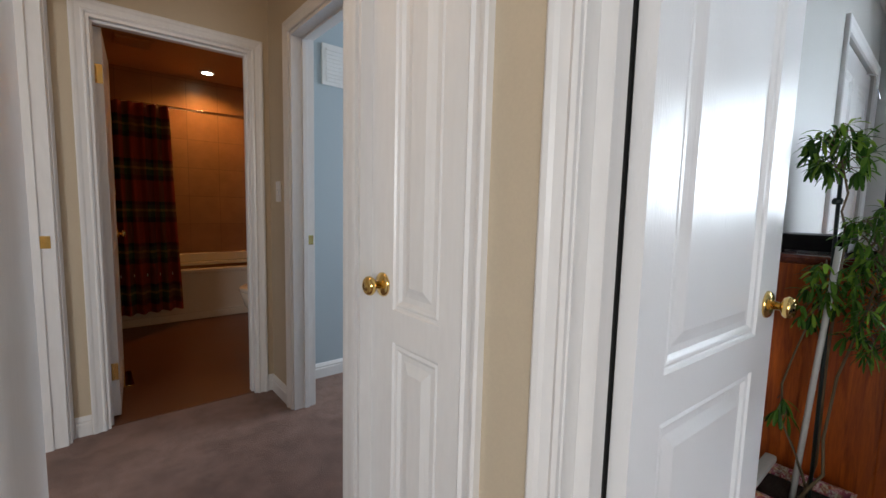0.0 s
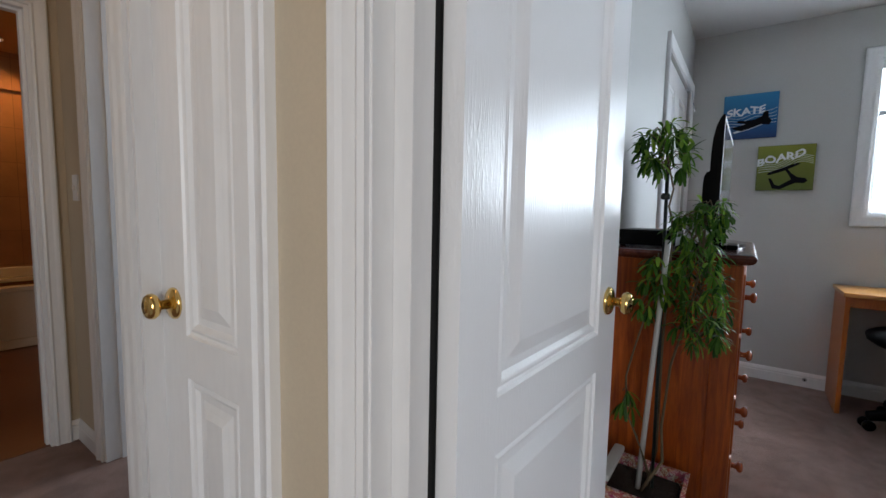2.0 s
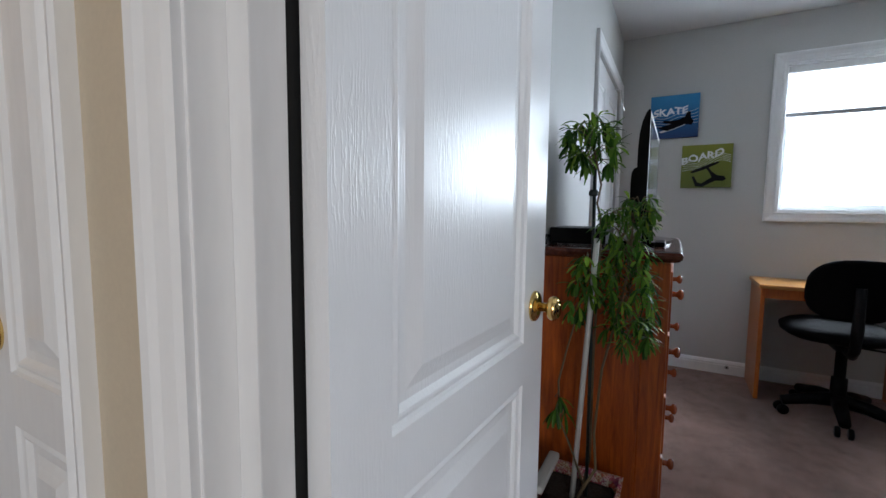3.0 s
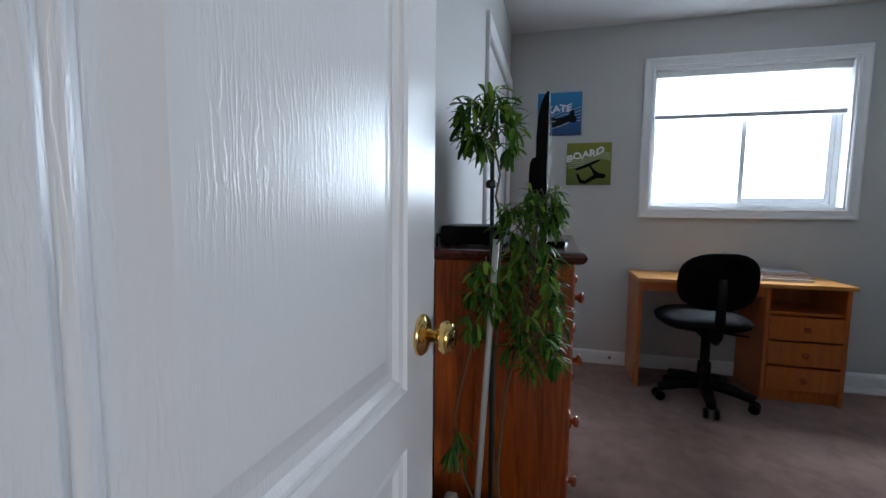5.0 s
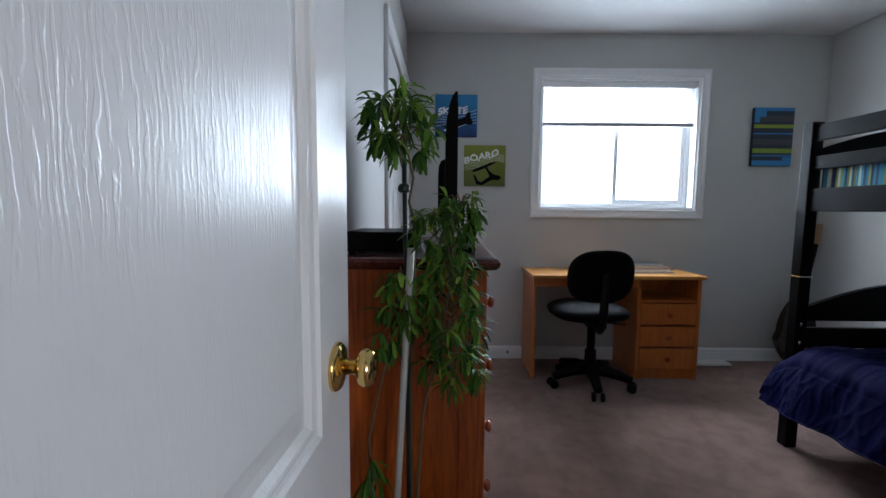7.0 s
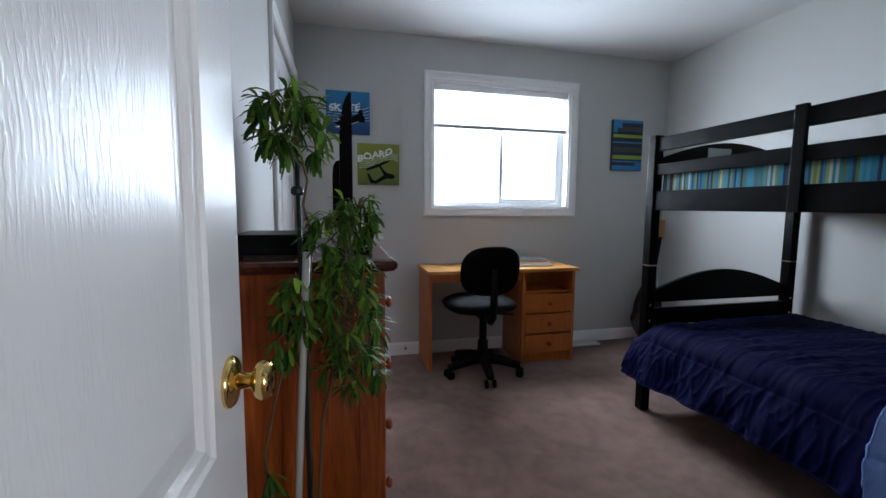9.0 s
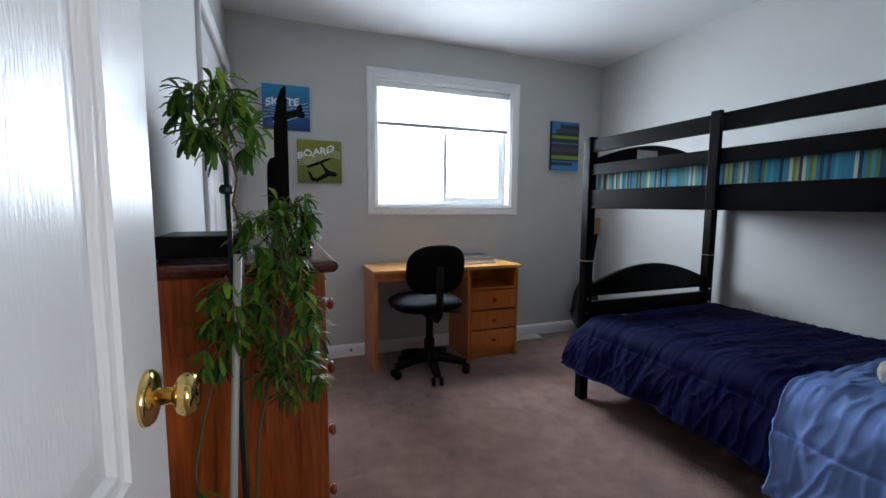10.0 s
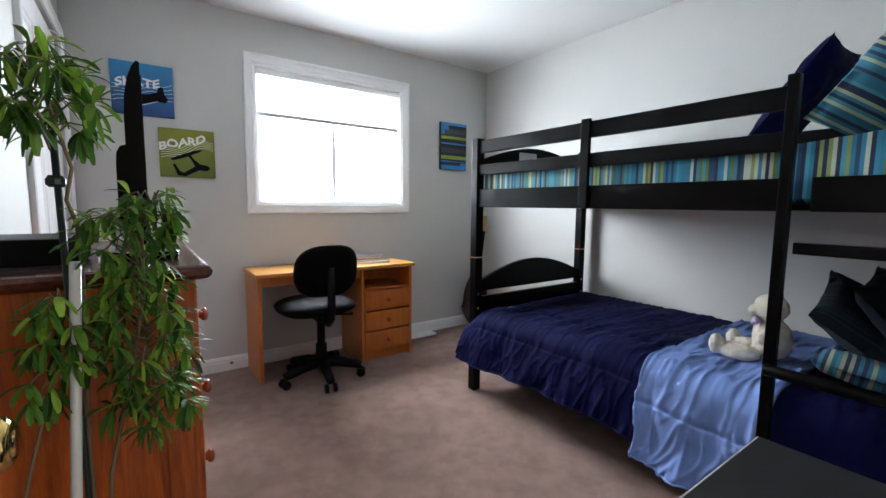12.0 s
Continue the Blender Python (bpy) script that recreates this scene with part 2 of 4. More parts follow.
# ---- mesh helpers ----
ORG = {}


def thing(name, loc, label, category, group="", kind=""):
    ob = new(name)
    ob.location = loc
    ORG[ob.name] = Vector(loc)
    return tagged(ob, label, category, group, kind)


def part(name, bm, material, parent=None, label="", smooth=False):
    """Links a bmesh, drawn in world places, as one mesh object under a thing or a part."""
    off = ORG[parent.name] if parent else Vector()
    bmesh.ops.translate(bm, verts=bm.verts, vec=-off)
    bmesh.ops.recalc_face_normals(bm, faces=bm.faces)
    me = bpy.data.meshes.new(name)
    bm.to_mesh(me)
    bm.free()
    for p in me.polygons:
        p.use_smooth = smooth
    me.materials.append(material)
    ob = new(name, me)
    if parent:
        ob.parent = parent
        ORG[ob.name] = off
    if label:
        ob["label"] = label
    return ob


def structure(name, bm, material, label, smooth=False, category="structure"):
    return tagged(part(name, bm, material, None, "", smooth), label, category, "", "structure")


def bx(bm, x0, x1, y0, y1, z0, z1, bev=0.0):
    r = bmesh.ops.create_cube(bm, size=1)["verts"]
    for v in r:
        v.co = Vector((x0 + (v.co.x + 0.5) * (x1 - x0), y0 + (v.co.y + 0.5) * (y1 - y0), z0 + (v.co.z + 0.5) * (z1 - z0)))
    if bev:
        bmesh.ops.bevel(bm, geom=list({e for v in r for e in v.link_edges}), offset=bev, segments=2, profile=0.6, affect="EDGES")
    return bm


def box(x0, x1, y0, y1, z0, z1, bev=0.0):
    return bx(bmesh.new(), x0, x1, y0, y1, z0, z1, bev)


def tube(bm, pts, radii, n=8):
    """A round bar along points."""
    pts = [Vector(p) for p in pts]
    if not isinstance(radii, (list, tuple)):
        radii = [radii] * len(pts)
    rings = []
    for i, p in enumerate(pts):
        d = (pts[min(i + 1, len(pts) - 1)] - pts[max(i - 1, 0)]).normalized()
        a = d.cross(Vector((0, 0, 1)) if abs(d.z) < 0.9 else Vector((1, 0, 0))).normalized()
        b = d.cross(a)
        rings.append([bm.verts.new(p + (a * math.cos(2 * math.pi * k / n) + b * math.sin(2 * math.pi * k / n)) * radii[i]) for k in range(n)])
    for r, s in zip(rings, rings[1:]):
        for k in range(n):
            bm.faces.new((r[k], r[(k + 1) % n], s[(k + 1) % n], s[k]))
    bm.faces.new(rings[0])
    bm.faces.new(rings[-1])
    return bm


def lathe(bm, start, way, profile, n=20):
    """Turned work: (distance along way, radius) pairs."""
    w = Vector(way).normalized()
    return tube(bm, [Vector(start) + w * d for d, _ in profile], [r for _, r in profile], n)


def blob(bm, c, r, seed=0.0, rough=0.0, rot=0.0):
    v = bmesh.ops.create_uvsphere(bm, u_segments=20, v_segments=14, radius=1)["verts"]
    e = Euler((0, rot, 0)).to_matrix()
    for q in v:
        k = 1 + rough * noise.noise(q.co * 2.5 + Vector((seed, 0, 0)))
        q.co = Vector(c) + e @ Vector((q.co.x * r[0] * k, q.co.y * r[1] * k, q.co.z * r[2] * k))
    return bm


def prism(bm, outline, axis, a, b):
    """A flat shape of given outline, thick from a to b along an axis (0, 1, 2)."""
    def at(p, d):
        q = list(p)
        q.insert(axis, d)
        return bm.verts.new(q)
    lo, hi = [at(p, a) for p in outline], [at(p, b) for p in outline]
    bm.faces.new(lo), bm.faces.new(hi)
    for i in range(len(lo)):
        j = (i + 1) % len(lo)
        bm.faces.new((lo[i], lo[j], hi[j], hi[i]))
    return bm


def wall(name, axis, d0, d1, u0, u1, holes, material, label, z0=0.0, z1=2.44):
    """A wall across one axis with holes (u, u, z, z) right through it."""
    bm = bmesh.new()
    def put(a, b, c, d):
        if b - a > 1e-4 and d - c > 1e-4:
            bx(bm, *((d0, d1, a, b) if axis == "x" else (a, b, d0, d1)), c, d)
    at = u0
    for a, b, c, d in sorted(holes):
        put(at, a, z0, z1), put(a, b, z0, c), put(a, b, d, z1)
        at = b
    put(at, u1, z0, z1)
    return structure(name, bm, material, label, category="wall")


CASING = ((0, 0), (0, 0.011), (0.008, 0.015), (0.016, 0.010), (0.034, 0.014), (0.042, 0.019), (0.052, 0.021), (0.058, 0.017), (0.058, 0))


def trim(name, axis, plane, side, u0, u1, z0, z1, label, closed=False, profile=CASING, parent=None):
    """Mitred moulding round an opening, on one face of a wall."""
    bm = bmesh.new()
    loops = []
    for o, t in profile:
        p = [(u0 - o, z0 - (o if closed else 0)), (u0 - o, z1 + o), (u1 + o, z1 + o), (u1 + o, z0 - (o if closed else 0))]
        loops.append([bm.verts.new((plane + side * t, u, z) if axis == "x" else (u, plane + side * t, z)) for u, z in p])
    for a, b in zip(loops, loops[1:]):
        for i in range(4 if closed else 3):
            j = (i + 1) % 4
            bm.faces.new((a[i], a[j], b[j], b[i]))
    if parent:
        return part(name, bm, M_TRIM, parent)
    return structure(name, bm, M_TRIM, label, category="trim")


SKIRT = ((0, 0), (0.013, 0), (0.013, 0.062), (0.010, 0.068), (0.012, 0.076), (0.007, 0.088), (0.003, 0.096), (0, 0.098))


def baseboard(name, axis, plane, side, u0, u1):
    bm = bmesh.new()
    ends = [[bm.verts.new((plane + side * t, u, z) if axis == "x" else (u, plane + side * t, z)) for t, z in SKIRT] for u in (u0, u1)]
    for i in range(len(SKIRT)):
        j = (i + 1) % len(SKIRT)
        bm.faces.new((ends[0][i], ends[0][j], ends[1][j], ends[1][i]))
    bm.faces.new(ends[0]), bm.faces.new(ends[1])
    return structure(name, bm, M_TRIM, "white moulded baseboard along the wall", category="baseboard")


PANEL = ((0, 0), (0.004, -0.005), (0.009, -0.007), (0.016, -0.004), (0.020, -0.005), (0.028, -0.012), (0.042, -0.012), (0.056, -0.008), (0.070, -0.003))


def leaf_mesh(w, h, thick, panels, arch=0.0):
    """A moulded door leaf: hinge edge at x 0, front at y 0 facing -y, back at y thick."""
    bm = bmesh.new()
    us = sorted({0, w, *[p[0] for p in panels], *[p[1] for p in panels]})
    zs = sorted({0, h, *[p[2] for p in panels], *[p[3] for p in panels]})
    for a, b in zip(us, us[1:]):
        for c, d in zip(zs, zs[1:]):
            if any(p[0] <= a and b <= p[1] and p[2] <= c and d <= p[3] for p in panels):
                continue
            bm.faces.new([bm.verts.new(q) for q in ((a, 0, c), (b, 0, c), (b, 0, d), (a, 0, d))])
    for a, b, c, d in panels:
        loops = [[bm.verts.new(q) for q in ((a + o, -t, c + o), (b - o, -t, c + o), (b - o, -t, d - o), (a + o, -t, d - o))] for o, t in PANEL]
        for p, q in zip(loops, loops[1:]):
            for i in range(4):
                bm.faces.new((p[i], p[(i + 1) % 4], q[(i + 1) % 4], q[i]))
        bm.faces.new(loops[-1])
    for q in (((0, 0, 0), (0, 0, h), (0, thick, h), (0, thick, 0)), ((w, 0, 0), (w, 0, h), (w, thick, h), (w, thick, 0)),
              ((0, 0, h), (w, 0, h), (w, thick, h), (0, thick, h)), ((0, 0, 0), (w, 0, 0), (w, thick, 0), (0, thick, 0)),
              ((0, thick, 0), (w, thick, 0), (w, thick, h), (0, thick, h))):
        bm.faces.new([bm.verts.new(p) for p in q])
    bmesh.ops.remove_doubles(bm, verts=bm.verts, dist=1e-5)
    return bm


def knob_parts(parent, c, way, s=1.0):
    """A brass rose and a round knob that stands out along way."""
    part("rose", lathe(bmesh.new(), c, way, [(0, 0.034 * s), (0.004, 0.034 * s), (0.008, 0.030 * s), (0.011, 0.018 * s), (0.013, 0.011 * s)], 24), M_BRASS, parent, "brass rose", True)
    part("door_knob", lathe(bmesh.new(), c, way, [(0.010, 0.011 * s), (0.028 * s, 0.010 * s), (0.031 * s, 0.015 * s), (0.035 * s, 0.023 * s), (0.042 * s, 0.027 * s), (0.049 * s, 0.026 * s), (0.054 * s, 0.022 * s), (0.056 * s, 0.017 * s), (0.0545 * s, 0.014 * s), (0.057 * s, 0.012 * s)], 24), M_BRASS, parent, "polished brass knob", True)


# ---- large structure ----
structure("floor", box(-1.7, 5.07, -2.34, 3.10, -0.12, 0.0), M_CARPET, "worn dusty-rose cut pile carpet", category="carpet")
structure("floor_bath", box(0.2, 2.7, 3.10, 5.9, -0.12, 0.003), M_BATHF, "dark reddish brown bathroom floor", category="floor")
structure("ceiling", box(-1.7, 5.07, -2.34, 3.19, 2.44, 2.56), M_CEIL, "flat white painted ceiling", category="ceiling")
structure("ceiling_bath", box(0.2, 2.7, 3.19, 5.9, 2.44, 2.56), M_BATHW, "tan painted bathroom ceiling", category="ceiling")
WY0, WY1, WZ0, WZ1 = -1.285, -0.115, 1.165, 2.125
wall("wall_east", "x", 4.917, 5.07, -2.34, 0.99, [(WY0, WY1, WZ0, WZ1)], M_WALL, "light grey painted wall with the window")
wall("wall_north", "y", 0.88, 0.99, 1.665, 4.917, [(3.79, 4.82, 0.0, 2.04)], M_WALL, "light grey painted wall with the closet")
wall("wall_south", "y", -2.34, -2.23, 1.665, 4.917, [], M_WALL, "light grey painted wall behind the bunk bed")
wall("wall_door", "x", 1.557, 1.665, -2.34, 0.99, [(0.09, 0.852, 0.0, 2.03)], M_WALL, "grey painted wall with the bedroom doorway")
wall("wall_hall_bedroom", "x", 1.553, 1.557, -2.34, 0.99, [(0.09, 0.852, 0.0, 2.03)], M_BEIGE, "beige painted hall side of the bedroom wall")
wall("wall_linen", "x", 1.553, 1.665, 0.99, 1.60, [(1.085, 1.542, 0.0, 2.03)], M_BEIGE, "beige painted wall with the linen door")
wall("wall_linen_end", "y", 1.57, 1.60, 1.665, 1.92, [], M_BEIGE, "beige painted return wall")
wall("wall_hall_east", "x", 1.80, 1.92, 1.60, 3.08, [(1.72, 2.74, 0.0, 2.03)], M_BEIGE, "beige painted hall wall with an open doorway")
wall("wall_bath", "y", 3.08, 3.19, 0.2, 1.92, [(0.985, 1.705, 0.0, 2.0)], M_BEIGE, "beige painted wall with the bathroom doorway")
wall("wall_blue_north", "y", 3.08, 3.19, 1.92, 4.6, [], M_BLUE, "pale blue painted wall")
wall("wall_blue_east", "x", 4.48, 4.6, 0.99, 3.08, [(1.8, 2.8, 1.1, 2.1)], M_BLUE, "pale blue painted wall with a window opening")
wall("wall_blue_south", "y", 0.995, 1.05, 2.3, 4.48, [], M_BLUE, "pale blue painted wall")
wall("wall_closet_back", "x", 2.2, 2.3, 0.99, 1.60, [], M_BLUE, "pale blue closet side wall")
wall("wall_blue_return", "y", 1.60, 1.63, 1.92, 2.3, [], M_BLUE, "pale blue painted return wall")
wall("wall_hall_west", "x", 0.74, 0.84, -2.34, 3.08, [(-0.75, 0.87, 0.0, 2.05), (1.66, 3.02, 0.0, 2.03)], M_BEIGE, "beige painted hall wall with an open doorway")
wall("wall_hall_south", "y", -1.4, -1.3, 0.6, 1.553, [], M_BEIGE, "beige painted end wall of the hall")
wall("wall_west_room", "x", -1.7, -1.6, -2.34, 3.19, [(-2.2, -1.0, 0.7, 2.2), (1.4, 2.4, 1.05, 2.15)], M_BEIGE, "beige wall of the next room")
wall("wall_west_north", "y", 3.08, 3.19, -1.6, 0.2, [], M_BEIGE, "beige wall of the next room")
wall("wall_west_south", "y", -2.34, -2.24, -1.6, 0.74, [], M_BEIGE, "beige wall of the next room")
wall("wall_bath_north", "y", 5.78, 5.9, 0.2, 2.7, [], M_TILE, "brown tiled tub surround")
wall("wall_bath_west", "x", 0.2, 0.9, 3.19, 5.78, [], M_BATHW, "warm brown bathroom wall")
wall("wall_bath_east", "x", 2.55, 2.7, 3.19, 5.78, [], M_BATHW, "warm brown bathroom wall")

# trim and baseboards
trim("trim_bedroom_door", "x", 1.553, -1, 0.102, 0.840, 0, 2.03, "white moulded door casing")
trim("trim_bedroom_inside", "x", 1.665, 1, 0.102, 0.840, 0, 2.03, "white moulded door casing")
trim("trim_linen_door", "x", 1.553, -1, 1.085, 1.542, 0, 2.03, "white moulded door casing")
trim("trim_blue_door", "x", 1.80, -1, 1.72, 2.74, 0, 2.03, "white moulded door casing")
trim("trim_bath_door", "y", 3.08, -1, 0.985, 1.705, 0, 2.0, "white moulded door casing")
trim("trim_west_door", "x", 0.84, 1, 1.66, 3.02, 0, 2.03, "white moulded door casing")
trim("trim_closet", "y", 0.88, -1, 3.79, 4.82, 0, 2.04, "white moulded closet casing")


def jambs(name, axis, d0, d1, u0, u1, h, stop=None):
    """Jamb boards that line an opening, with a stop bead."""
    mid = ((d0 + d1) / 2, (u0 + u1) / 2, 0) if axis == "x" else ((u0 + u1) / 2, (d0 + d1) / 2, 0)
    lining = thing(name, mid, "white painted door jamb lining the opening", "jamb", kind="structure")
    def put(kind, a, b, c, d, e0, e1):
        part(kind, box(*((e0, e1, a, b) if axis == "x" else (a, b, e0, e1)), c, d, 0.0015), M_TRIM, lining)
    put("jamb_board", u0, u0 + 0.016, 0, h, d0, d1), put("jamb_board", u1 - 0.016, u1, 0, h, d0, d1), put("head_board", u0 + 0.016, u1 - 0.016, h - 0.016, h, d0, d1)
    if stop:
        put("stop_bead", u0 + 0.016, u0 + 0.027, 0, h - 0.016, *stop), put("stop_bead", u1 - 0.027, u1 - 0.016, 0, h - 0.016, *stop)
        put("stop_bead", u0 + 0.027, u1 - 0.027, h - 0.028, h - 0.016, *stop)
    return lining


jambs("jamb_bedroom", "x", 1.551, 1.667, 0.09, 0.852, 2.03, (1.592, 1.626))
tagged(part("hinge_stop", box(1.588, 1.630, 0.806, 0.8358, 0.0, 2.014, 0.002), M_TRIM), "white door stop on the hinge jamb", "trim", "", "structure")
# added near-black filler: paints the deep shade between hinge jamb and door
tagged(part("hinge_gap_shade", box(1.6305, 1.650, 0.809, 0.8355, 0.0, 2.0, 0.002), M_DARK), "black strip standing in for the shade in the bedroom door's hinge gap", "draught strip", "", "structure")
jambs("jamb_linen", "x", 1.551, 1.667, 1.085, 1.542, 2.03)
jambs("jamb_blue", "x", 1.798, 1.922, 1.72, 2.74, 2.03, (1.855, 1.882))
jambs("jamb_bath", "y", 3.078, 3.192, 0.985, 1.705, 2.0, (3.11, 3.15))
jambs("jamb_west", "x", 0.738, 0.842, 1.66, 3.02, 2.03, (0.76, 0.79))
baseboard("baseboard_east", "x", 4.917, -1, -2.23, 0.88)
baseboard("baseboard_north", "y", 0.88, -1, 1.72, 3.73)
baseboard("baseboard_south", "y", -2.23, 1, 1.68, 4.90)
baseboard("baseboard_linen", "x", 1.553, -1, 0.897, 1.026)
baseboard("baseboard_bath_right", "y", 3.08, -1, 1.765, 1.80)
baseboard("baseboard_bath_left", "y", 3.08, -1, 0.862, 0.926)
baseboard("baseboard_hall_east", "x", 1.80, -1, 2.80, 3.067)
baseboard("baseboard_blue_north", "y", 3.08, -1, 1.925, 4.48)

# window
win = thing("window_1", (4.99, -0.70, WZ0), "white sliding window with moulded casing, overcast daylight outside", "window", kind="structure")
trim("window_casing", "x", 4.917, -1, WY0, WY1, WZ0, WZ1, "", True, tuple((o * 1.15, t) for o, t in CASING), win)


def ring(y0, y1, z0, z1, w, x0, x1):
    bm = bmesh.new()
    for a, b, c, d in ((y0, y0 + w, z0, z1), (y1 - w, y1, z0, z1), (y0 + w, y1 - w, z0, z0 + w), (y0 + w, y1 - w, z1 - w, z1)):
        bx(bm, x0, x1, a, b, c, d, 0.003)
    return bm


part("window_liner", ring(WY0, WY1, WZ0, WZ1, 0.014, 4.915, 5.07), M_TRIM, win)
part("window_frame", ring(WY0 + 0.014, WY1 - 0.014, WZ0 + 0.014, WZ1 - 0.014, 0.03, 5.0, 5.065), M_VINYL, win)
part("window_sash", ring(WY0 + 0.045, -0.70, WZ0 + 0.045, WZ1 - 0.045, 0.032, 5.005, 5.03), M_VINYL, win)
for a, b, x in ((WY0 + 0.077, -0.732, 5.018), (-0.70, WY1 - 0.045, 5.045)):
    g = part("pane", box(x, x + 0.004, a, b, WZ0 + 0.05, WZ1 - 0.05), M_GLASS, win)
    g.visible_shadow = False
blind = thing("window_blind", (4.95, -0.70, 1.79), "half-raised white slatted window blind with grey bottom rail", "blind")
part("headrail", box(4.935, 4.975, WY0 + 0.02, WY1 - 0.02, 2.065, 2.108, 0.003), M_TRIM, blind)
for i in range(17):
    z = 2.052 - i * 0.0152
    bm = bmesh.new()
    pts = [(4.943 + 0.026 * k / 4, z + 0.0035 * math.sin(math.pi * k / 4) + 0.004 * k) for k in range(5)]
    rows = [[bm.verts.new((x, y, zz)) for x, zz in pts] for y in (WY0 + 0.025, WY1 - 0.025)]
    for k in range(4):
        bm.faces.new((rows[0][k], rows[0][k + 1], rows[1][k + 1], rows[1][k]))
    part("slat", bm, M_BLIND, blind, smooth=True)
part("bottom_rail", box(4.942, 4.972, WY0 + 0.022, WY1 - 0.022, 1.784, 1.81, 0.003), M_LINK, blind)

# ---- doors ----
door = thing("door_1", (1.643, 0.7696, 0.012), "open white two-panel bedroom door with embossed grain", "door", kind="structure")
ORG[door.name] = Vector((0, 0, 0))
leaf = part("door_leaf", leaf_mesh(0.667, 2.0, 0.035, [(0.100, 0.545, 0.12, 0.765), (0.100, 0.545, 0.855, 1.885)]), M_DOOR, door)
knob_parts(leaf, (0.604, 0, 0.925), (0, -1, 0))
part("latch_plate", box(0.6665, 0.6685, 0.006, 0.029, 0.89, 0.95), M_BRASS, leaf)
for z in (0.22, 1.78):
    part("hinge", lathe(bmesh.new(), (-0.004, 0.036, z - 0.045), (0, 0, 1), [(0, 0.006), (0.09, 0.006)], 10), M_BRASS, leaf, "brass hinge")
door.rotation_euler = (0, 0, radians(-3.0))

linen = thing("door_2", (1.59, 1.102, 0.012), "closed narrow white panelled linen closet door", "door", kind="structure")
ORG[linen.name] = Vector((0, 0, 0))
leaf = part("door_leaf", leaf_mesh(0.424, 1.995, 0.035, [(0.112, 0.312, 0.12, 0.772), (0.112, 0.312, 0.862, 1.885)]), M_TRIM, linen)
knob_parts(leaf, (0.062, 0, 0.925), (0, -1, 0))
# hinge edge sits on the bedroom side, the leaf faces the hall
linen.rotation_euler, linen.location = (0, 0, radians(-90)), (1.59, 1.526, 0.012)

bathdoor = thing("door_3", (1.046, 3.20, 0.012), "white bathroom door swung open inward", "door", kind="structure")
ORG[bathdoor.name] = Vector((0, 0, 0))
leaf = part("door_leaf", leaf_mesh(0.675, 1.97, 0.035, [(0.10, 0.575, 0.12, 0.77), (0.10, 0.575, 0.86, 1.86)]), M_TRIM, bathdoor)
knob_parts(leaf, (0.615, 0, 0.925), (0, -1, 0), 0.8)
for z in (0.24, 1.75):
    part("hinge", box(-0.004, 0.0, 0.002, 0.033, z - 0.045, z + 0.045), M_BRASS, leaf, "brass hinge")
bathdoor.rotation_euler = (0, 0, radians(86))

westdoor = thing("door_4", (0.842, 1.60, 0.012), "white door folded back against the hall wall", "door", kind="structure")
ORG[westdoor.name] = Vector((0, 0, 0))
part("door_leaf", leaf_mesh(0.70, 1.995, 0.03, []), M_TRIM, westdoor)
westdoor.rotation_euler, westdoor.location = (0, 0, radians(90)), (0.874, 0.90, 0.012)

closet = thing("door_5", (3.80, 0.90, 0.012), "white closet doors, closed, with an over-door hook", "door", kind="structure")
ORG[closet.name] = Vector((0, 0, 0))
for i in range(2):
    q = leaf_mesh(0.508, 2.02, 0.03, [(0.09, 0.42, 0.12, 0.772), (0.09, 0.42, 0.862, 1.9)])
    bmesh.ops.translate(q, verts=q.verts, vec=(i * 0.511, 0, 0))
    part("door_leaf", q, M_TRIM, closet)
part("hook", tube(bmesh.new(), [(0.80, -0.004, 2.0), (0.80, -0.05, 1.98), (0.80, -0.06, 1.9), (0.83, -0.07, 1.85), (0.86, -0.06, 1.88), (0.87, -0.05, 1.94)], 0.004), M_CHROME, closet, "bent wire hook")
closet.location = (3.795, 0.895, 0.01)

# strike plates and switch
for nm, b in (("strike_blue", (1.884, 1.912, 2.7212, 2.7238, 0.93, 0.98)), ("strike_west", (0.79, 0.825, 3.0015, 3.0045, 0.93, 0.985))):
    tagged(part("strike_plate", box(*b), M_BRASS), "brass strike plate on the door jamb", "strike plate", "strike plates")
sw = thing("light_switch", (1.794, 2.93, 1.2), "white light switch plate on the beige wall", "light switch")
part("plate", box(1.792, 1.80, 2.895, 2.965, 1.16, 1.275, 0.002), M_TRIM, sw)
part("toggle", box(1.784, 1.792, 2.924, 2.936, 1.205, 1.23, 0.001), M_TRIM, sw)
vent = thing("wall_vent", (2.17, 3.07, 1.95), "white return air grille high on the blue wall", "vent")
part("frame", box(2.12, 2.42, 3.066, 3.08, 1.90, 2.15, 0.003), M_TRIM, vent)
for i in range(9):
    part("slat", box(2.145, 2.395, 3.060, 3.066, 1.922 + i * 0.0235, 1.937 + i * 0.0235), M_TRIM, vent)

# ---- bathroom ----
tub = thing("bathtub", (1.72, 5.1, 0.003), "cream enamel bathtub with stepped apron", "bathtub")
part("apron", box(0.905, 2.545, 5.12, 5.16, 0.06, 0.45, 0.008), M_TUB, tub)
part("plinth", box(0.905, 2.545, 5.09, 5.118, 0.004, 0.075, 0.006), M_TUB, tub)
bm = bmesh.new()
for a in ((0.905, 2.545, 5.10, 5.20, 0.452, 0.49), (0.905, 2.545, 5.69, 5.775, 0.452, 0.49), (0.905, 0.99, 5.201, 5.689, 0.452, 0.49), (2.46, 2.545, 5.201, 5.689, 0.452, 0.49)):
    bx(bm, *a, 0.008)
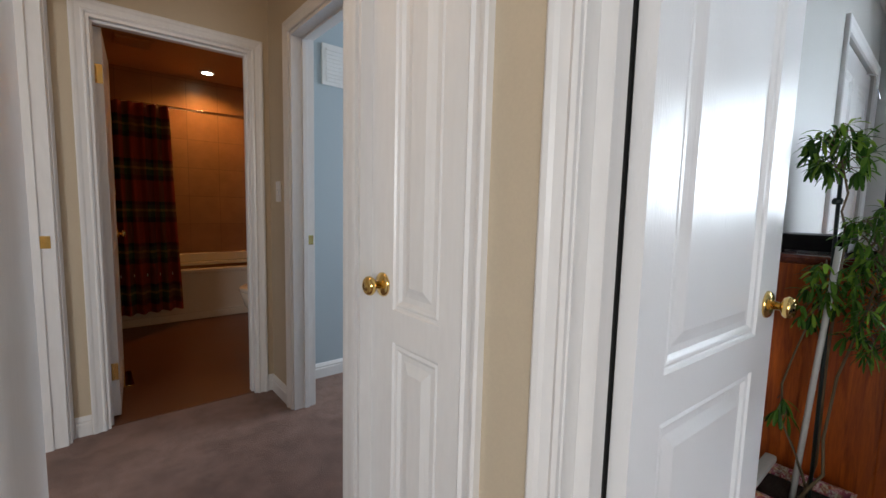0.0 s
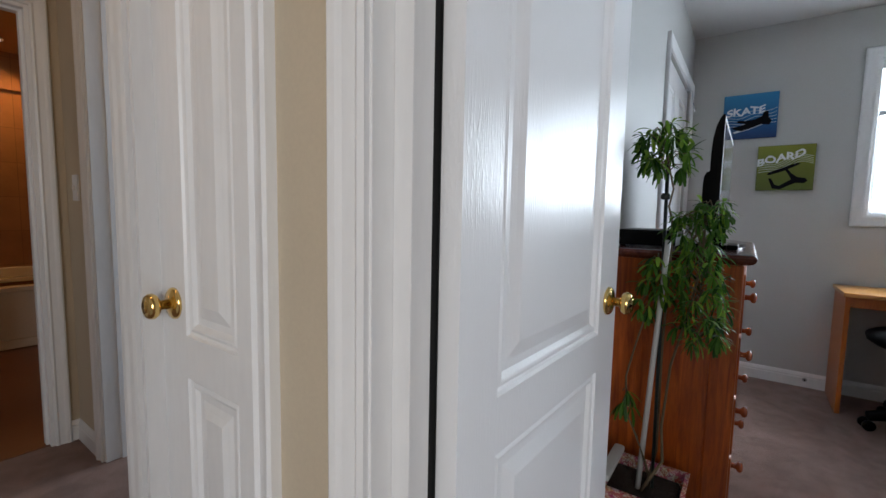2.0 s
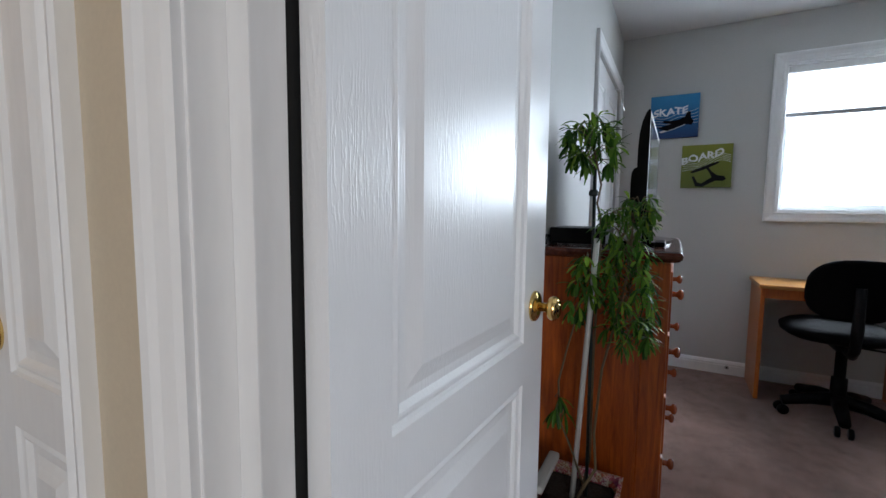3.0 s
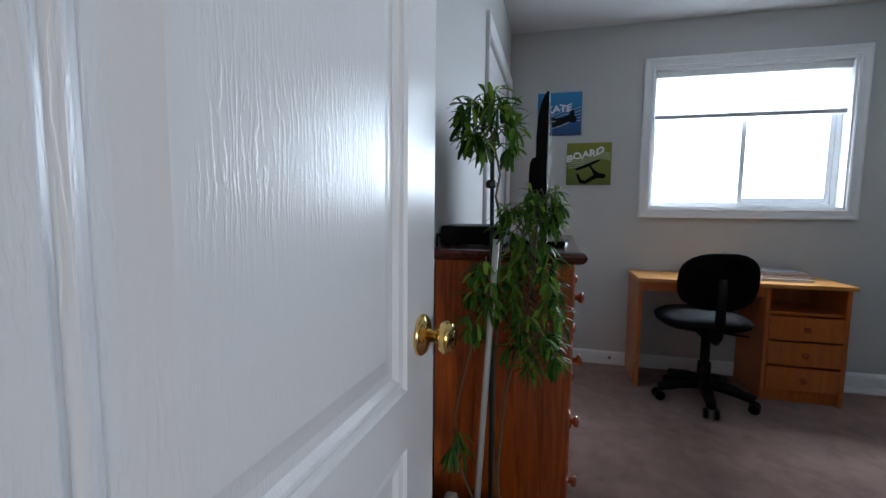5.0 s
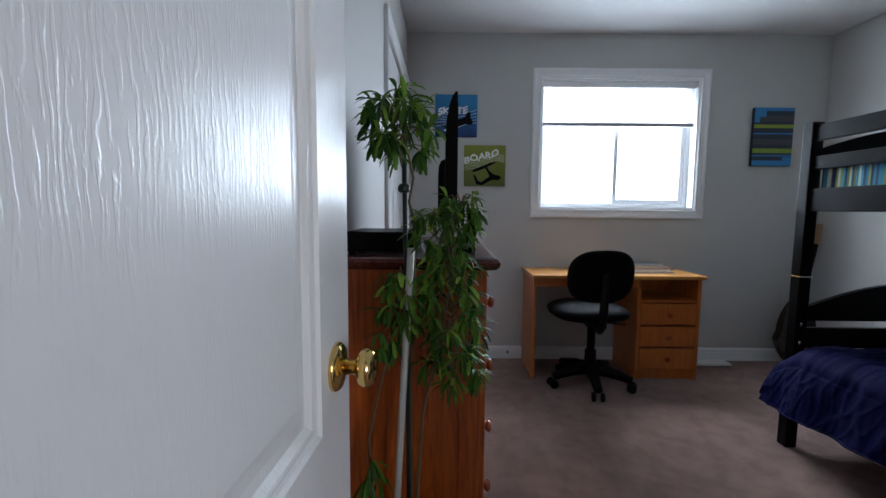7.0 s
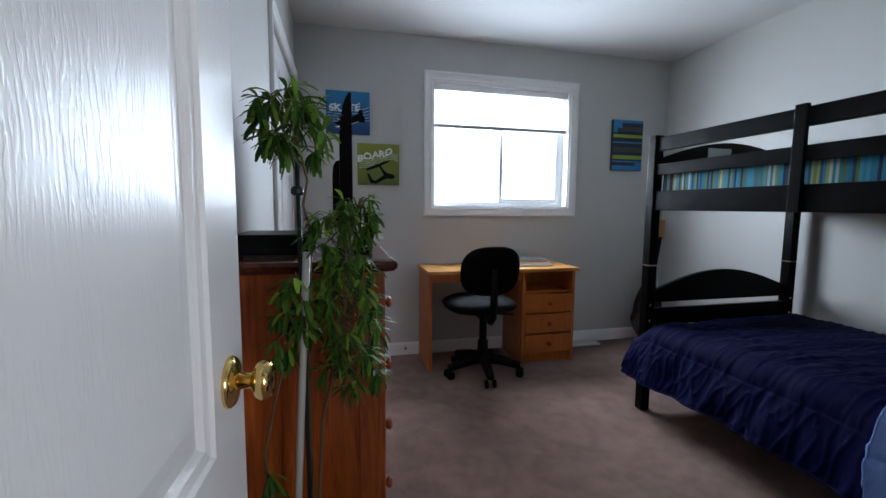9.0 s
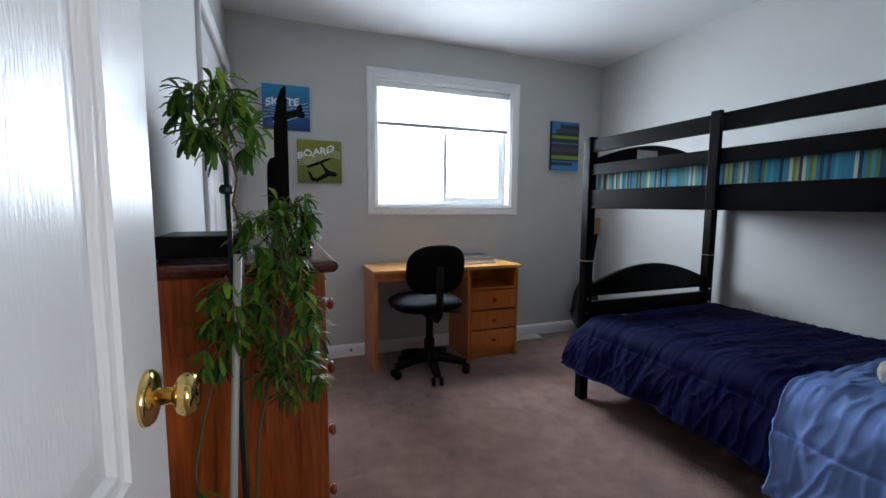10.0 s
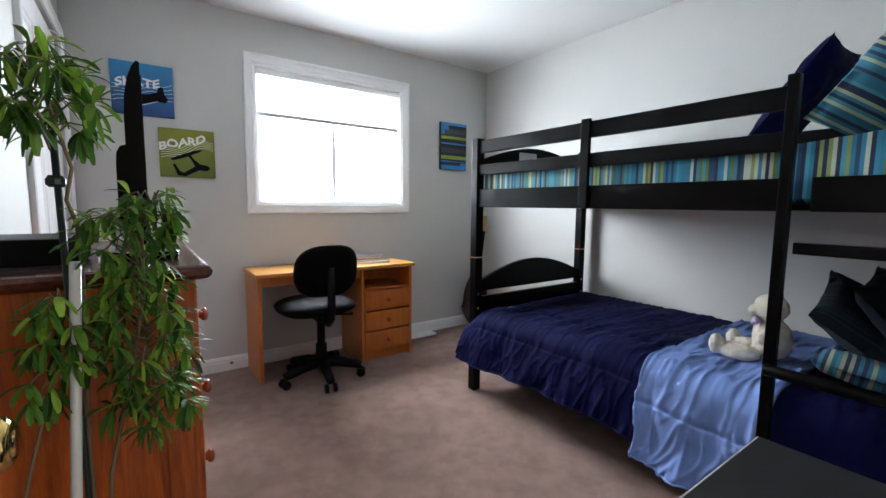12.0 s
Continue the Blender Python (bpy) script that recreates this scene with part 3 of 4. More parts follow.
part("rim", bm, M_TUB, tub)
part("splash_ledge", box(0.905, 2.545, 5.72, 5.777, 0.492, 0.58, 0.01), M_TUB, tub)
part("basin", box(0.99, 2.46, 5.20, 5.69, 0.09, 0.13, 0.01), M_TUB, tub)
rod = thing("curtain_rod", (1.72, 5.12, 1.98), "chrome shower curtain rod", "curtain rod")
part("bar", tube(bmesh.new(), [(0.902, 5.12, 1.99), (2.548, 5.12, 1.99)], 0.012, 12), M_CHROME, rod, smooth=True)
for x in (0.905, 2.535):
    part("flange", lathe(bmesh.new(), (x, 5.12, 1.99), (1, 0, 0), [(0, 0.026), (0.01, 0.026)], 16), M_CHROME, rod)


def plaid():
    m, nt, b = base_mat("plaid_curtain_cloth", 0.9)
    v = coords(nt)
    sep = nt.nodes.new("ShaderNodeSeparateXYZ")
    nt.links.new(v, sep.inputs[0])
    def band(sock, period, stops):
        q = nt.nodes.new("ShaderNodeMath")
        q.operation = "FRACT"
        p = nt.nodes.new("ShaderNodeMath")
        p.operation = "MULTIPLY"
        p.inputs[1].default_value = 1 / period
        nt.links.new(sock, p.inputs[0])
        nt.links.new(p.outputs[0], q.inputs[0])
        return ramp(nt, q.outputs[0], stops, "CONSTANT")
    r, g, k, y = (0.30, 0.045, 0.025), (0.06, 0.10, 0.05), (0.02, 0.022, 0.03), (0.32, 0.25, 0.09)
    h = band(sep.outputs[2], 0.37, [(0, r), (0.30, k), (0.42, g), (0.56, y), (0.62, g), (0.72, k), (0.80, r)])
    w = band(sep.outputs[0], 0.24, [(0, r), (0.25, k), (0.5, r), (0.62, g), (0.8, r)])
    c = mixc(nt, h, w, 0.45)
    c = mixc(nt, c, ramp(nt, noise_tex(nt, v, 300, 2), [(0.3, (0.7,) * 3), (0.7, (1,) * 3)]), 0.7, "MULTIPLY")
    nt.links.new(c, b.inputs["Base Color"])
    return m


M_PLAID = plaid()
cur = thing("shower_curtain", (1.3, 5.09, 0.1), "red and green plaid cloth shower curtain bunched on a rod", "curtain")
bm = bmesh.new()
grid = []
for j in range(25):
    z = 1.985 - j * 0.078
    grid.append([bm.verts.new((0.93 + (0.62 + 0.0022 * j) * i / 70, 5.075 + (0.028 + 0.0008 * j) * math.sin(i * 0.62 + 0.4 * math.sin(j * 0.2)) - 0.02 * (j / 24), z + 0.03 * (j / 24) * i / 70)) for i in range(71)])
for a, b in zip(grid, grid[1:]):
    for i in range(70):
        bm.faces.new((a[i], a[i + 1], b[i + 1], b[i]))
part("cloth", bm, M_PLAID, cur, smooth=True)
for i in range(8):
    part("ring", lathe(bmesh.new(), (0.95 + i * 0.082, 5.118, 1.99), (1, 0, 0), [(0, 0.019), (0.004, 0.019)], 14), M_CHROME, cur)
toi = thing("toilet", (2.2, 4.28, 0.003), "cream toilet against the bathroom wall", "toilet")
part("bowl", tube(bmesh.new(), [(2.15, 4.28, 0.004), (2.15, 4.28, 0.05), (2.17, 4.28, 0.18), (2.12, 4.28, 0.30), (2.12, 4.28, 0.39)], [0.13, 0.12, 0.10, 0.17, 0.20], 24), M_TUB, toi, smooth=True)
part("seat", tube(bmesh.new(), [(2.12, 4.28, 0.391), (2.12, 4.28, 0.397), (2.12, 4.28, 0.42), (2.12, 4.28, 0.428)], [0.20, 0.207, 0.207, 0.19], 24), M_TUB, toi, smooth=True)
part("tank", box(2.34, 2.545, 4.06, 4.50, 0.36, 0.74, 0.02), M_TUB, toi)
part("tank_lid", box(2.33, 2.547, 4.05, 4.51, 0.742, 0.775, 0.01), M_TUB, toi)
dl = thing("downlight", (1.94, 5.42, 2.43), "lit recessed ceiling downlight", "downlight")
part("trim_ring", lathe(bmesh.new(), (1.94, 5.42, 2.439), (0, 0, -1), [(0, 0.068), (0.006, 0.066), (0.008, 0.058)], 28), M_TRIM, dl)
part("lamp", lathe(bmesh.new(), (1.94, 5.42, 2.4305), (0, 0, -1), [(0, 0.05), (0.003, 0.046)], 24), glow("downlight_lamp_glow", (1.0, 0.85, 0.6), 14), dl, "glowing lamp")
cv = thing("ceiling_vent", (1.3, 4.9, 2.43), "brown louvred bathroom ceiling fan grille", "vent")
part("frame", box(1.17, 1.43, 4.78, 5.02, 2.426, 2.44, 0.004), M_BATHW, cv)
for i in range(8):
    part("slat", box(1.185, 1.415, 4.795 + i * 0.027, 4.812 + i * 0.027, 2.419, 2.426), M_BATHW, cv)
fr = thing("floor_vent", (1.12, 3.42, 0.003), "brass floor register on the bathroom floor", "vent")
part("plate", box(1.03, 1.13, 3.62, 3.90, 0.003, 0.010, 0.002), M_BRASS, fr)
hl = thing("hall_ceiling_light", (1.22, 1.75, 2.44), "frosted dome ceiling light in the hall", "ceiling light")
part("base", lathe(bmesh.new(), (1.22, 1.75, 2.439), (0, 0, -1), [(0, 0.15), (0.02, 0.15), (0.03, 0.14)], 28), M_BRASS, hl)
part("flush_dome", lathe(bmesh.new(), (1.22, 1.75, 2.408), (0, 0, -1), [(0, 0.135), (0.02, 0.125), (0.04, 0.09), (0.05, 0.03)], 28), glow("dome_glow", (1.0, 0.75, 0.45), 3), hl, "glowing frosted glass dome", True)

# ---- dresser and what stands on it ----
DX0, DX1, DY0, DY1 = 2.79, 3.58, 0.475, 0.865
dr = thing("dresser", (3.18, 0.67, 0.0), "tall reddish pine dresser with dark overhanging top and round knobs", "dresser")
part("side_panel", box(DX0, DX0 + 0.022, DY0 + 0.02, DY1, 0.0, 0.995, 0.003), M_PINE, dr)
part("side_panel", box(DX1 - 0.022, DX1, DY0 + 0.02, DY1, 0.0, 0.995, 0.003), M_PINE, dr)
part("front_post", box(DX0 - 0.004, DX0 + 0.05, DY0, DY0 + 0.075, 0.0, 0.995, 0.006), M_PINE, dr)
part("front_post", box(DX1 - 0.05, DX1 + 0.004, DY0, DY0 + 0.075, 0.0, 0.995, 0.006), M_PINE, dr)
part("back_panel", box(DX0 + 0.022, DX1 - 0.022, DY1 - 0.012, DY1, 0.04, 0.99), M_PINE, dr)
bm = bmesh.new()
pr = [(0.0, 0.0), (0.012, 0.004), (0.020, 0.012), (0.022, 0.022), (0.016, 0.031), (0.008, 0.034)]
loops = [[bm.verts.new(q) for q in ((DX0 - 0.012 - o, DY0 - 0.008 - o, 0.996 + z), (DX1 + 0.012 + o, DY0 - 0.008 - o, 0.996 + z), (DX1 + 0.012 + o, 0.876, 0.996 + z), (DX0 - 0.012 - o, 0.876, 0.996 + z))] for o, z in pr]
for a, b in zip(loops, loops[1:]):
    for i in range(4):
        bm.faces.new((a[i], a[(i + 1) % 4], b[(i + 1) % 4], b[i]))
bm.faces.new(loops[0]), bm.faces.new(loops[-1])
part("top", bm, M_PINETOP, dr, "dark glossy moulded top")
part("plinth", box(DX0 + 0.05, DX1 - 0.05, DY0 + 0.01, DY0 + 0.03, 0.04, 0.14), M_PINE, dr)
for zc in (0.865, 0.66, 0.455, 0.25):
    d = part("drawer", box(DX0 + 0.053, DX1 - 0.053, DY0 - 0.006, DY0 + 0.018, zc - 0.097, zc + 0.097, 0.006), M_PINE, dr)
    for x in (3.0, 3.39):
        part("knob", lathe(bmesh.new(), (x, DY0 - 0.006, zc), (0, -1, 0), [(0, 0.011), (0.008, 0.009), (0.016, 0.010), (0.022, 0.018), (0.030, 0.019), (0.035, 0.013), (0.037, 0.004)], 16), M_KNOB, d, "turned wooden knob", True)
TOP = 1.030
stb = thing("set_top_box", (2.94, 0.78, TOP), "black set-top box on the dresser", "set-top box")
part("body", box(2.85, 3.06, 0.675, 0.865, TOP + 0.006, TOP + 0.062, 0.006), M_BLACKP, stb)
for x in (2.87, 3.04):
    for y in (0.69, 0.85):
        part("foot", lathe(bmesh.new(), (x, y, TOP), (0, 0, 1), [(0, 0.01), (0.008, 0.01)], 10), M_BLACKP, stb)
cab = thing("cable", (2.85, 0.85, TOP), "black cable behind the set-top box", "cable")
part("cord", tube(bmesh.new(), [(2.86, 0.866, TOP + 0.03), (2.84, 0.872, TOP + 0.035), (2.82, 0.868, TOP + 0.02), (2.80, 0.862, TOP + 0.006)], 0.004), M_BLACKP, cab)
tv = thing("television", (3.20, 0.58, TOP), "flat black television on a glossy oval stand", "television")
TURN = Matrix.Translation((2.86, 0.557, 0)) @ Matrix.Rotation(radians(-0.4), 4, "Z")


def tv_part(name, outline, x0, x1, material, label=""):
    """A piece of the set drawn in profile (depth, height), extruded over its width."""
    q = prism(bmesh.new(), outline, 0, x0, x1)
    bmesh.ops.transform(q, verts=q.verts, matrix=TURN)
    return part(name, q, material, tv, label)


tv_part("bezel", [(0.0, 1.10), (0.0, 1.472), (0.006, 1.474), (0.014, 1.462), (0.023, 1.438), (0.030, 1.40), (0.033, 1.35), (0.033, 1.10)], 0.0, 0.67, M_BLACKP)
tv_part("screen", [(-0.002, 1.135), (-0.002, 1.450), (-0.0002, 1.450), (-0.0002, 1.135)], 0.025, 0.645, M_SCREEN, "glossy dark screen")
tv_part("back_cover", [(0.0335, 1.11), (0.0335, 1.296), (0.044, 1.292), (0.051, 1.278), (0.053, 1.25), (0.053, 1.11)], 0.03, 0.64, M_BLACKP)
part("neck", box(3.15, 3.25, 0.555, 0.585, TOP + 0.012, 1.115, 0.006), M_GLOSSB, tv)
bm = bmesh.new()
prism(bm, [(3.20 + 0.24 * math.cos(k * math.pi / 14), 0.575 + 0.098 * math.sin(k * math.pi / 14)) for k in range(28)], 2, TOP, TOP + 0.014)
part("stand", bm, M_GLOSSB, tv)
rem = thing("remote_control", (3.05, 0.52, TOP), "small black remote lying on the dresser", "remote control")
part("body", box(2.93, 3.07, 0.497, 0.532, TOP, TOP + 0.018, 0.006), M_BLACKP, rem)

# ---- plant ----
def leaflet(bm, base, way, length, width, droop):
    """One oblong leaflet, folded along its midrib and curving down to a blunt tip."""
    side = way.cross(Vector((0, 0, 1)))
    side = side.normalized() if side.length > 0.05 else Vector((1, 0, 0))
    up = side.cross(way).normalized()
    prev, c, d = None, base.copy(), way.copy()
    for k, f in enumerate((0.16, 0.66, 1.0, 0.98, 0.48)):
        w = width * f
        mid = bm.verts.new(c - up * 0.16 * w)
        l, r = bm.verts.new(c + side * w * 0.5), bm.verts.new(c - side * w * 0.5)
        if prev:
            bm.faces.new((prev[0], l, mid, prev[1])), bm.faces.new((prev[1], mid, r, prev[2]))
        prev = (l, mid, r)
        d = (d - Vector((0, 0, droop * 0.36))).normalized()
        c = c + d * length * 0.25


def foliage(bm, stems, rnd, low, high, spread, count, leaf, hang):
    """A branch from low to high; stalks arch out of it, each with a whorl of hanging leaflets."""
    low, high = Vector(low), Vector(high)
    for i in range(count):
        f = (i + rnd.uniform(0.1, 0.9)) / count
        turn = i * 2.4 + rnd.uniform(-0.5, 0.5)
        root = low.lerp(high, f)
        out = Vector((math.cos(turn), math.sin(turn), 0))
        reach = rnd.uniform(0.55, 1.0) * (1.0 - 0.45 * max(0.0, f - 0.6) / 0.4)
        tip = root + Vector((out.x * spread[0] * reach, out.y * spread[1] * reach, spread[2] * rnd.uniform(0.2, 1.0)))
        bend = root.lerp(tip, 0.55) + Vector((0, 0, 0.016))
        tube(stems, [root, bend, tip], [0.0019, 0.0015, 0.0011], 5)
        axis = (tip - bend).normalized()
        a = axis.cross(Vector((0.2, 0.1, 1))).normalized()
        b = axis.cross(a)
        n = rnd.randint(6, 9)
        for k in range(n):
            t = 2 * math.pi * (k + rnd.uniform(-0.25, 0.25)) / n
            way = (a * math.cos(t) + b * math.sin(t) + axis * rnd.uniform(0.1, 0.6) + Vector((0, 0, 0.25 - hang * rnd.uniform(0.4, 1.0)))).normalized()
            size = rnd.uniform(0.72, 1.15)
            leaflet(bm, tip, way, leaf[0] * size, leaf[1] * size, rnd.uniform(0.5, 1.4))


rnd = random.Random(5)
pl = thing("schefflera_plant", (2.58, 0.67, 0.0), "tall umbrella plant tied to stakes in a floral pot", "plant")
for nm, low, high, spread, count, leaf, hang in (
        ("top_crown", (2.58, 0.680, 1.245), (2.57, 0.695, 1.385), (0.084, 0.074, 0.034), 27, (0.054, 0.0128), 0.42),
        ("middle_crown", (2.58, 0.600, 1.075), (2.57, 0.555, 1.165), (0.068, 0.066, 0.030), 28, (0.046, 0.0105), 0.2),
        ("lower_crown", (2.58, 0.565, 0.78), (2.58, 0.580, 1.075), (0.080, 0.066, 0.014), 70, (0.048, 0.0095), 0.45),
        ("side_crown", (2.58, 0.690, 0.88), (2.57, 0.680, 1.015), (0.055, 0.046, 0.020), 18, (0.050, 0.0112), 0.4),
        ("low_sprig", (2.57, 0.700, 0.84), (2.57, 0.715, 0.875), (0.03, 0.025, 0.006), 3, (0.048, 0.0115), 1.0),
        ("low_sprig", (2.57, 0.735, 0.53), (2.57, 0.760, 0.60), (0.03, 0.025, 0.006), 3, (0.060, 0.0120), 1.2)):
    lb, sb = bmesh.new(), bmesh.new()
    foliage(lb, sb, rnd, low, high, spread, count, leaf, hang)
    crown = part(nm, lb, M_LEAF, pl, "glossy green umbrella leaves")
    part("stalk", sb, M_STEM, crown, "thin green-brown stalks", True)
part("white_stake", tube(bmesh.new(), [(2.57, 0.70, 0.30), (2.57, 0.68, 0.70), (2.572, 0.660, 1.073)], 0.0078, 12), M_WPIPE, pl, "white plastic stake", True)
part("green_stake", tube(bmesh.new(), [(2.60, 0.665, 0.30), (2.60, 0.67, 0.8), (2.60, 0.678, 1.29)], 0.005, 10), M_STAKE, pl, "dark green plant stake", True)
for pts, r in (([(2.60, 0.68, 0.30), (2.605, 0.66, 0.42), (2.625, 0.665, 0.75), (2.605, 0.655, 1.06), (2.585, 0.655, 1.13), (2.578, 0.665, 1.17), (2.57, 0.655, 1.22), (2.572, 0.69, 1.37)], 0.0042),
               ([(2.56, 0.69, 0.30), (2.54, 0.66, 0.37), (2.55, 0.635, 0.42), (2.56, 0.645, 0.52), (2.59, 0.635, 0.70), (2.58, 0.60, 0.86), (2.58, 0.575, 1.0), (2.575, 0.57, 1.16)], 0.0048),
               ([(2.585, 0.67, 0.33), (2.55, 0.68, 0.40), (2.555, 0.71, 0.47), (2.57, 0.745, 0.53), (2.585, 0.755, 0.64), (2.59, 0.735, 0.74), (2.58, 0.70, 0.88)], 0.0042)):
    part("stem", tube(bmesh.new(), pts, [r * (1 - 0.5 * i / len(pts)) for i in range(len(pts))], 8), M_STEM, pl, "twisted bare stem", True)
part("tie", lathe(bmesh.new(), (2.582, 0.676, 1.19), (0, 0, 1), [(0, 0.009), (0.004, 0.013), (0.012, 0.013), (0.018, 0.009)], 12), M_STAKE, pl, "dark twine tie")


def floral():
    m, nt, b = base_mat("floral_pot_paper", 0.5)
    v = coords(nt)
    vo = nt.nodes.new("ShaderNodeTexVoronoi")
    vo.inputs["Scale"].default_value = 55
    nt.links.new(v, vo.inputs[0])
    c = ramp(nt, noise_tex(nt, v, 60, 3, 0.6, 1.5), [(0.42, (0.30, 0.02, 0.02)), (0.5, (0.62, 0.5, 0.38)), (0.58, (0.34, 0.05, 0.03))], "CONSTANT")
    nt.links.new(mixc(nt, c, vo.outputs["Color"], 0.12), b.inputs["Base Color"])
    return m


bm = bmesh.new()
q = [(0, 0.0, 0.095), (0, 0.30, 0.112), (0, 0.335, 0.118), (0, 0.335, 0.106), (0, 0.29, 0.10)]
loops = [[bm.verts.new((2.585 + sx * r, 0.69 + sy * r, z * 0.98)) for sx, sy in ((-1, -1), (1, -1), (1, 1), (-1, 1))] for _, z, r in q]
for a, b in zip(loops, loops[1:]):
    for i in range(4):
        bm.faces.new((a[i], a[(i + 1) % 4], b[(i + 1) % 4], b[i]))
bm.faces.new(loops[0])
pot = part("pot", bm, floral(), pl, "red and cream floral square pot")
part("soil", box(2.49, 2.68, 0.595, 0.785, 0.25, 0.30, 0.01), M_SOIL, pot, "dark potting soil")
part("white_tag", box(2.477, 2.69, 0.765, 0.80, 0.338, 0.362, 0.01), M_WPIPE, pot, "white folded cloth strip on the rim")
part("yellow_label", box(2.4655, 2.4685, 0.60, 0.70, 0.19, 0.262), plain("yellow_label", (0.62, 0.52, 0.16), 0.6), pot, "yellow label")

# ---- wall canvases ----
def lettering(word, parent, x, y, z, size, material, lean=0):
    cu = bpy.data.curves.new("lettering", "FONT")
    cu.body, cu.size, cu.extrude, cu.offset, cu.align_x = word, size, 0.0008, 0.0022, "CENTER"
    tmp = bpy.data.objects.new("lettering_source", cu)
    me = bpy.data.meshes.new_from_object(tmp)
    bpy.data.objects.remove(tmp)
    bm = bmesh.new()
    bm.from_mesh(me)
    for v in bm.verts:
        v.co.x *= 1.15
        v.co.y += v.co.x * (0.22 if lean > 0 else 0.06) + 0.006 * math.sin(v.co.x * 70)
    # upright, reading from inside the room
    bmesh.ops.transform(bm, verts=bm.verts, matrix=Matrix.Translation((x, y, z)) @ Euler((radians(90), 0, radians(-90))).to_matrix().to_4x4())
    return part("lettering", bm, material, parent, "white block letters")


def grad(name, a, b, z0, z1):
    m, nt, bs = base_mat(name, 0.6)
    v = coords(nt, kind="Generated")
    sep = nt.nodes.new("ShaderNodeSeparateXYZ")
    nt.links.new(v, sep.inputs[0])
    c = mixc(nt, ramp(nt, sep.outputs[2], [(0.0, a), (1.0, b)]), ramp(nt, noise_tex(nt, v, 250, 2), [(0.3, (0.8,) * 3), (0.7, (1,) * 3)]), 0.5, "MULTIPLY")
    nt.links.new(c, bs.inputs["Base Color"])
    return m


M_WHITEINK = plain("white_ink", (0.75, 0.76, 0.78), 0.6)
M_BLACKINK = dull(plain("black_ink", (0.006, 0.006, 0.008), 0.7), 0.1)


def canvas(label, y0, y1, z0, z1, face, word, tilt, yw, zw):
    """y0 > y1: the picture reads from y0 to y1."""
    c = thing("canvas_picture", (4.915, (y0 + y1) / 2, z0), label, "picture", "canvases on the window wall")
    part("stretched_canvas", box(4.889, 4.916, y1, y0, z0, z1, 0.003), face, c)
    if word:
        w, h = y0 - y1, z1 - z0
        lettering(word, c, 4.8875, yw, zw, 0.066, M_WHITEINK, tilt)
        def at(u, v):
            return (y0 - w * u, z0 + h * v)
        def shape(name, pts, d, material, label):
            part(name, prism(bmesh.new(), [at(*p) for p in pts], 0, 4.8885 - d, 4.8887), material, c, label)
        for i in range(5):
            if tilt > 0:
                pts = [(4.8883, *at(0.03 + 0.94 * k / 14, 0.40 + 0.045 * i + 0.42 * max(0.0, k / 14 - 0.25) - 0.5 * max(0.0, k / 14 - 0.75) + 0.03 * math.sin(k * 0.7 + i * 0.3))) for k in range(15)]
            else:
                pts = [(4.8883, *at(0.02 + 0.96 * k / 14, 0.24 + 0.07 * i + 0.12 * k / 14 + 0.03 * math.sin(k * 0.8 + i * 0.4))) for k in range(15)]
            part("wave_line", tube(bmesh.new(), pts, 0.0012, 4), M_WHITEINK, c)
        if tilt > 0:
            shape("board_shape", [(0.19, 0.36), (0.24, 0.345), (0.46, 0.42), (0.68, 0.53), (0.76, 0.58), (0.73, 0.60), (0.62, 0.57), (0.40, 0.48), (0.22, 0.40)], 0.0018, M_BLACKINK, "dark board shape")
            shape("dark_shape", [(0.22, 0.27), (0.27, 0.27), (0.34, 0.13), (0.42, 0.10), (0.56, 0.20), (0.62, 0.24), (0.55, 0.38), (0.50, 0.45), (0.55, 0.47), (0.62, 0.37), (0.72, 0.29), (0.86, 0.26), (0.90, 0.20), (0.84, 0.15), (0.70, 0.16), (0.58, 0.10), (0.44, 0.02), (0.30, 0.04)], 0.0014, M_BLACKINK, "swept dark abstract shape")
        else:
            shape("board_shape", [(0.20, 0.16), (0.24, 0.13), (0.50, 0.20), (0.80, 0.32), (0.84, 0.38), (0.60, 0.29), (0.34, 0.20)], 0.0014, M_WHITEINK, "pale board shape")
            shape("dark_shape", [(0.18, 0.26), (0.22, 0.22), (0.36, 0.17), (0.52, 0.22), (0.72, 0.30), (0.86, 0.28), (0.90, 0.36), (0.84, 0.46), (0.83, 0.58), (0.76, 0.60), (0.72, 0.48), (0.60, 0.42), (0.44, 0.40), (0.30, 0.42), (0.26, 0.37), (0.44, 0.33)], 0.0018, M_BLACKINK, "swept dark abstract shape")
    return c


canvas("blue canvas print with white lettering and a dark shape", 0.671, 0.36, 1.69, 1.994, grad("canvas_blue", (0.006, 0.035, 0.16), (0.025, 0.22, 0.46), 0, 1), "SKATE", -1, 0.54, 1.855)
canvas("green canvas print with white lettering and a dark shape", 0.452, 0.145, 1.329, 1.63, grad("canvas_green", (0.10, 0.13, 0.015), (0.22, 0.24, 0.02), 0, 1), "BOARD", 1, 0.325, 1.525)
pc = thing("canvas_picture", (4.915, -1.82, 1.49), "narrow dark canvas with blue and lime stripes", "picture", "canvases on the window wall")
part("stretched_canvas", box(4.889, 4.916, -1.968, -1.675, 1.495, 1.918, 0.003), plain("canvas_dark", (0.018, 0.024, 0.045), 0.6, vary=0.3, scale=20), pc)
M_CB, M_CG, M_CD = plain("paint_blue", (0.03, 0.20, 0.48), 0.6), plain("paint_lime", (0.24, 0.34, 0.02), 0.6), plain("paint_dusk", (0.05, 0.05, 0.06), 0.6)
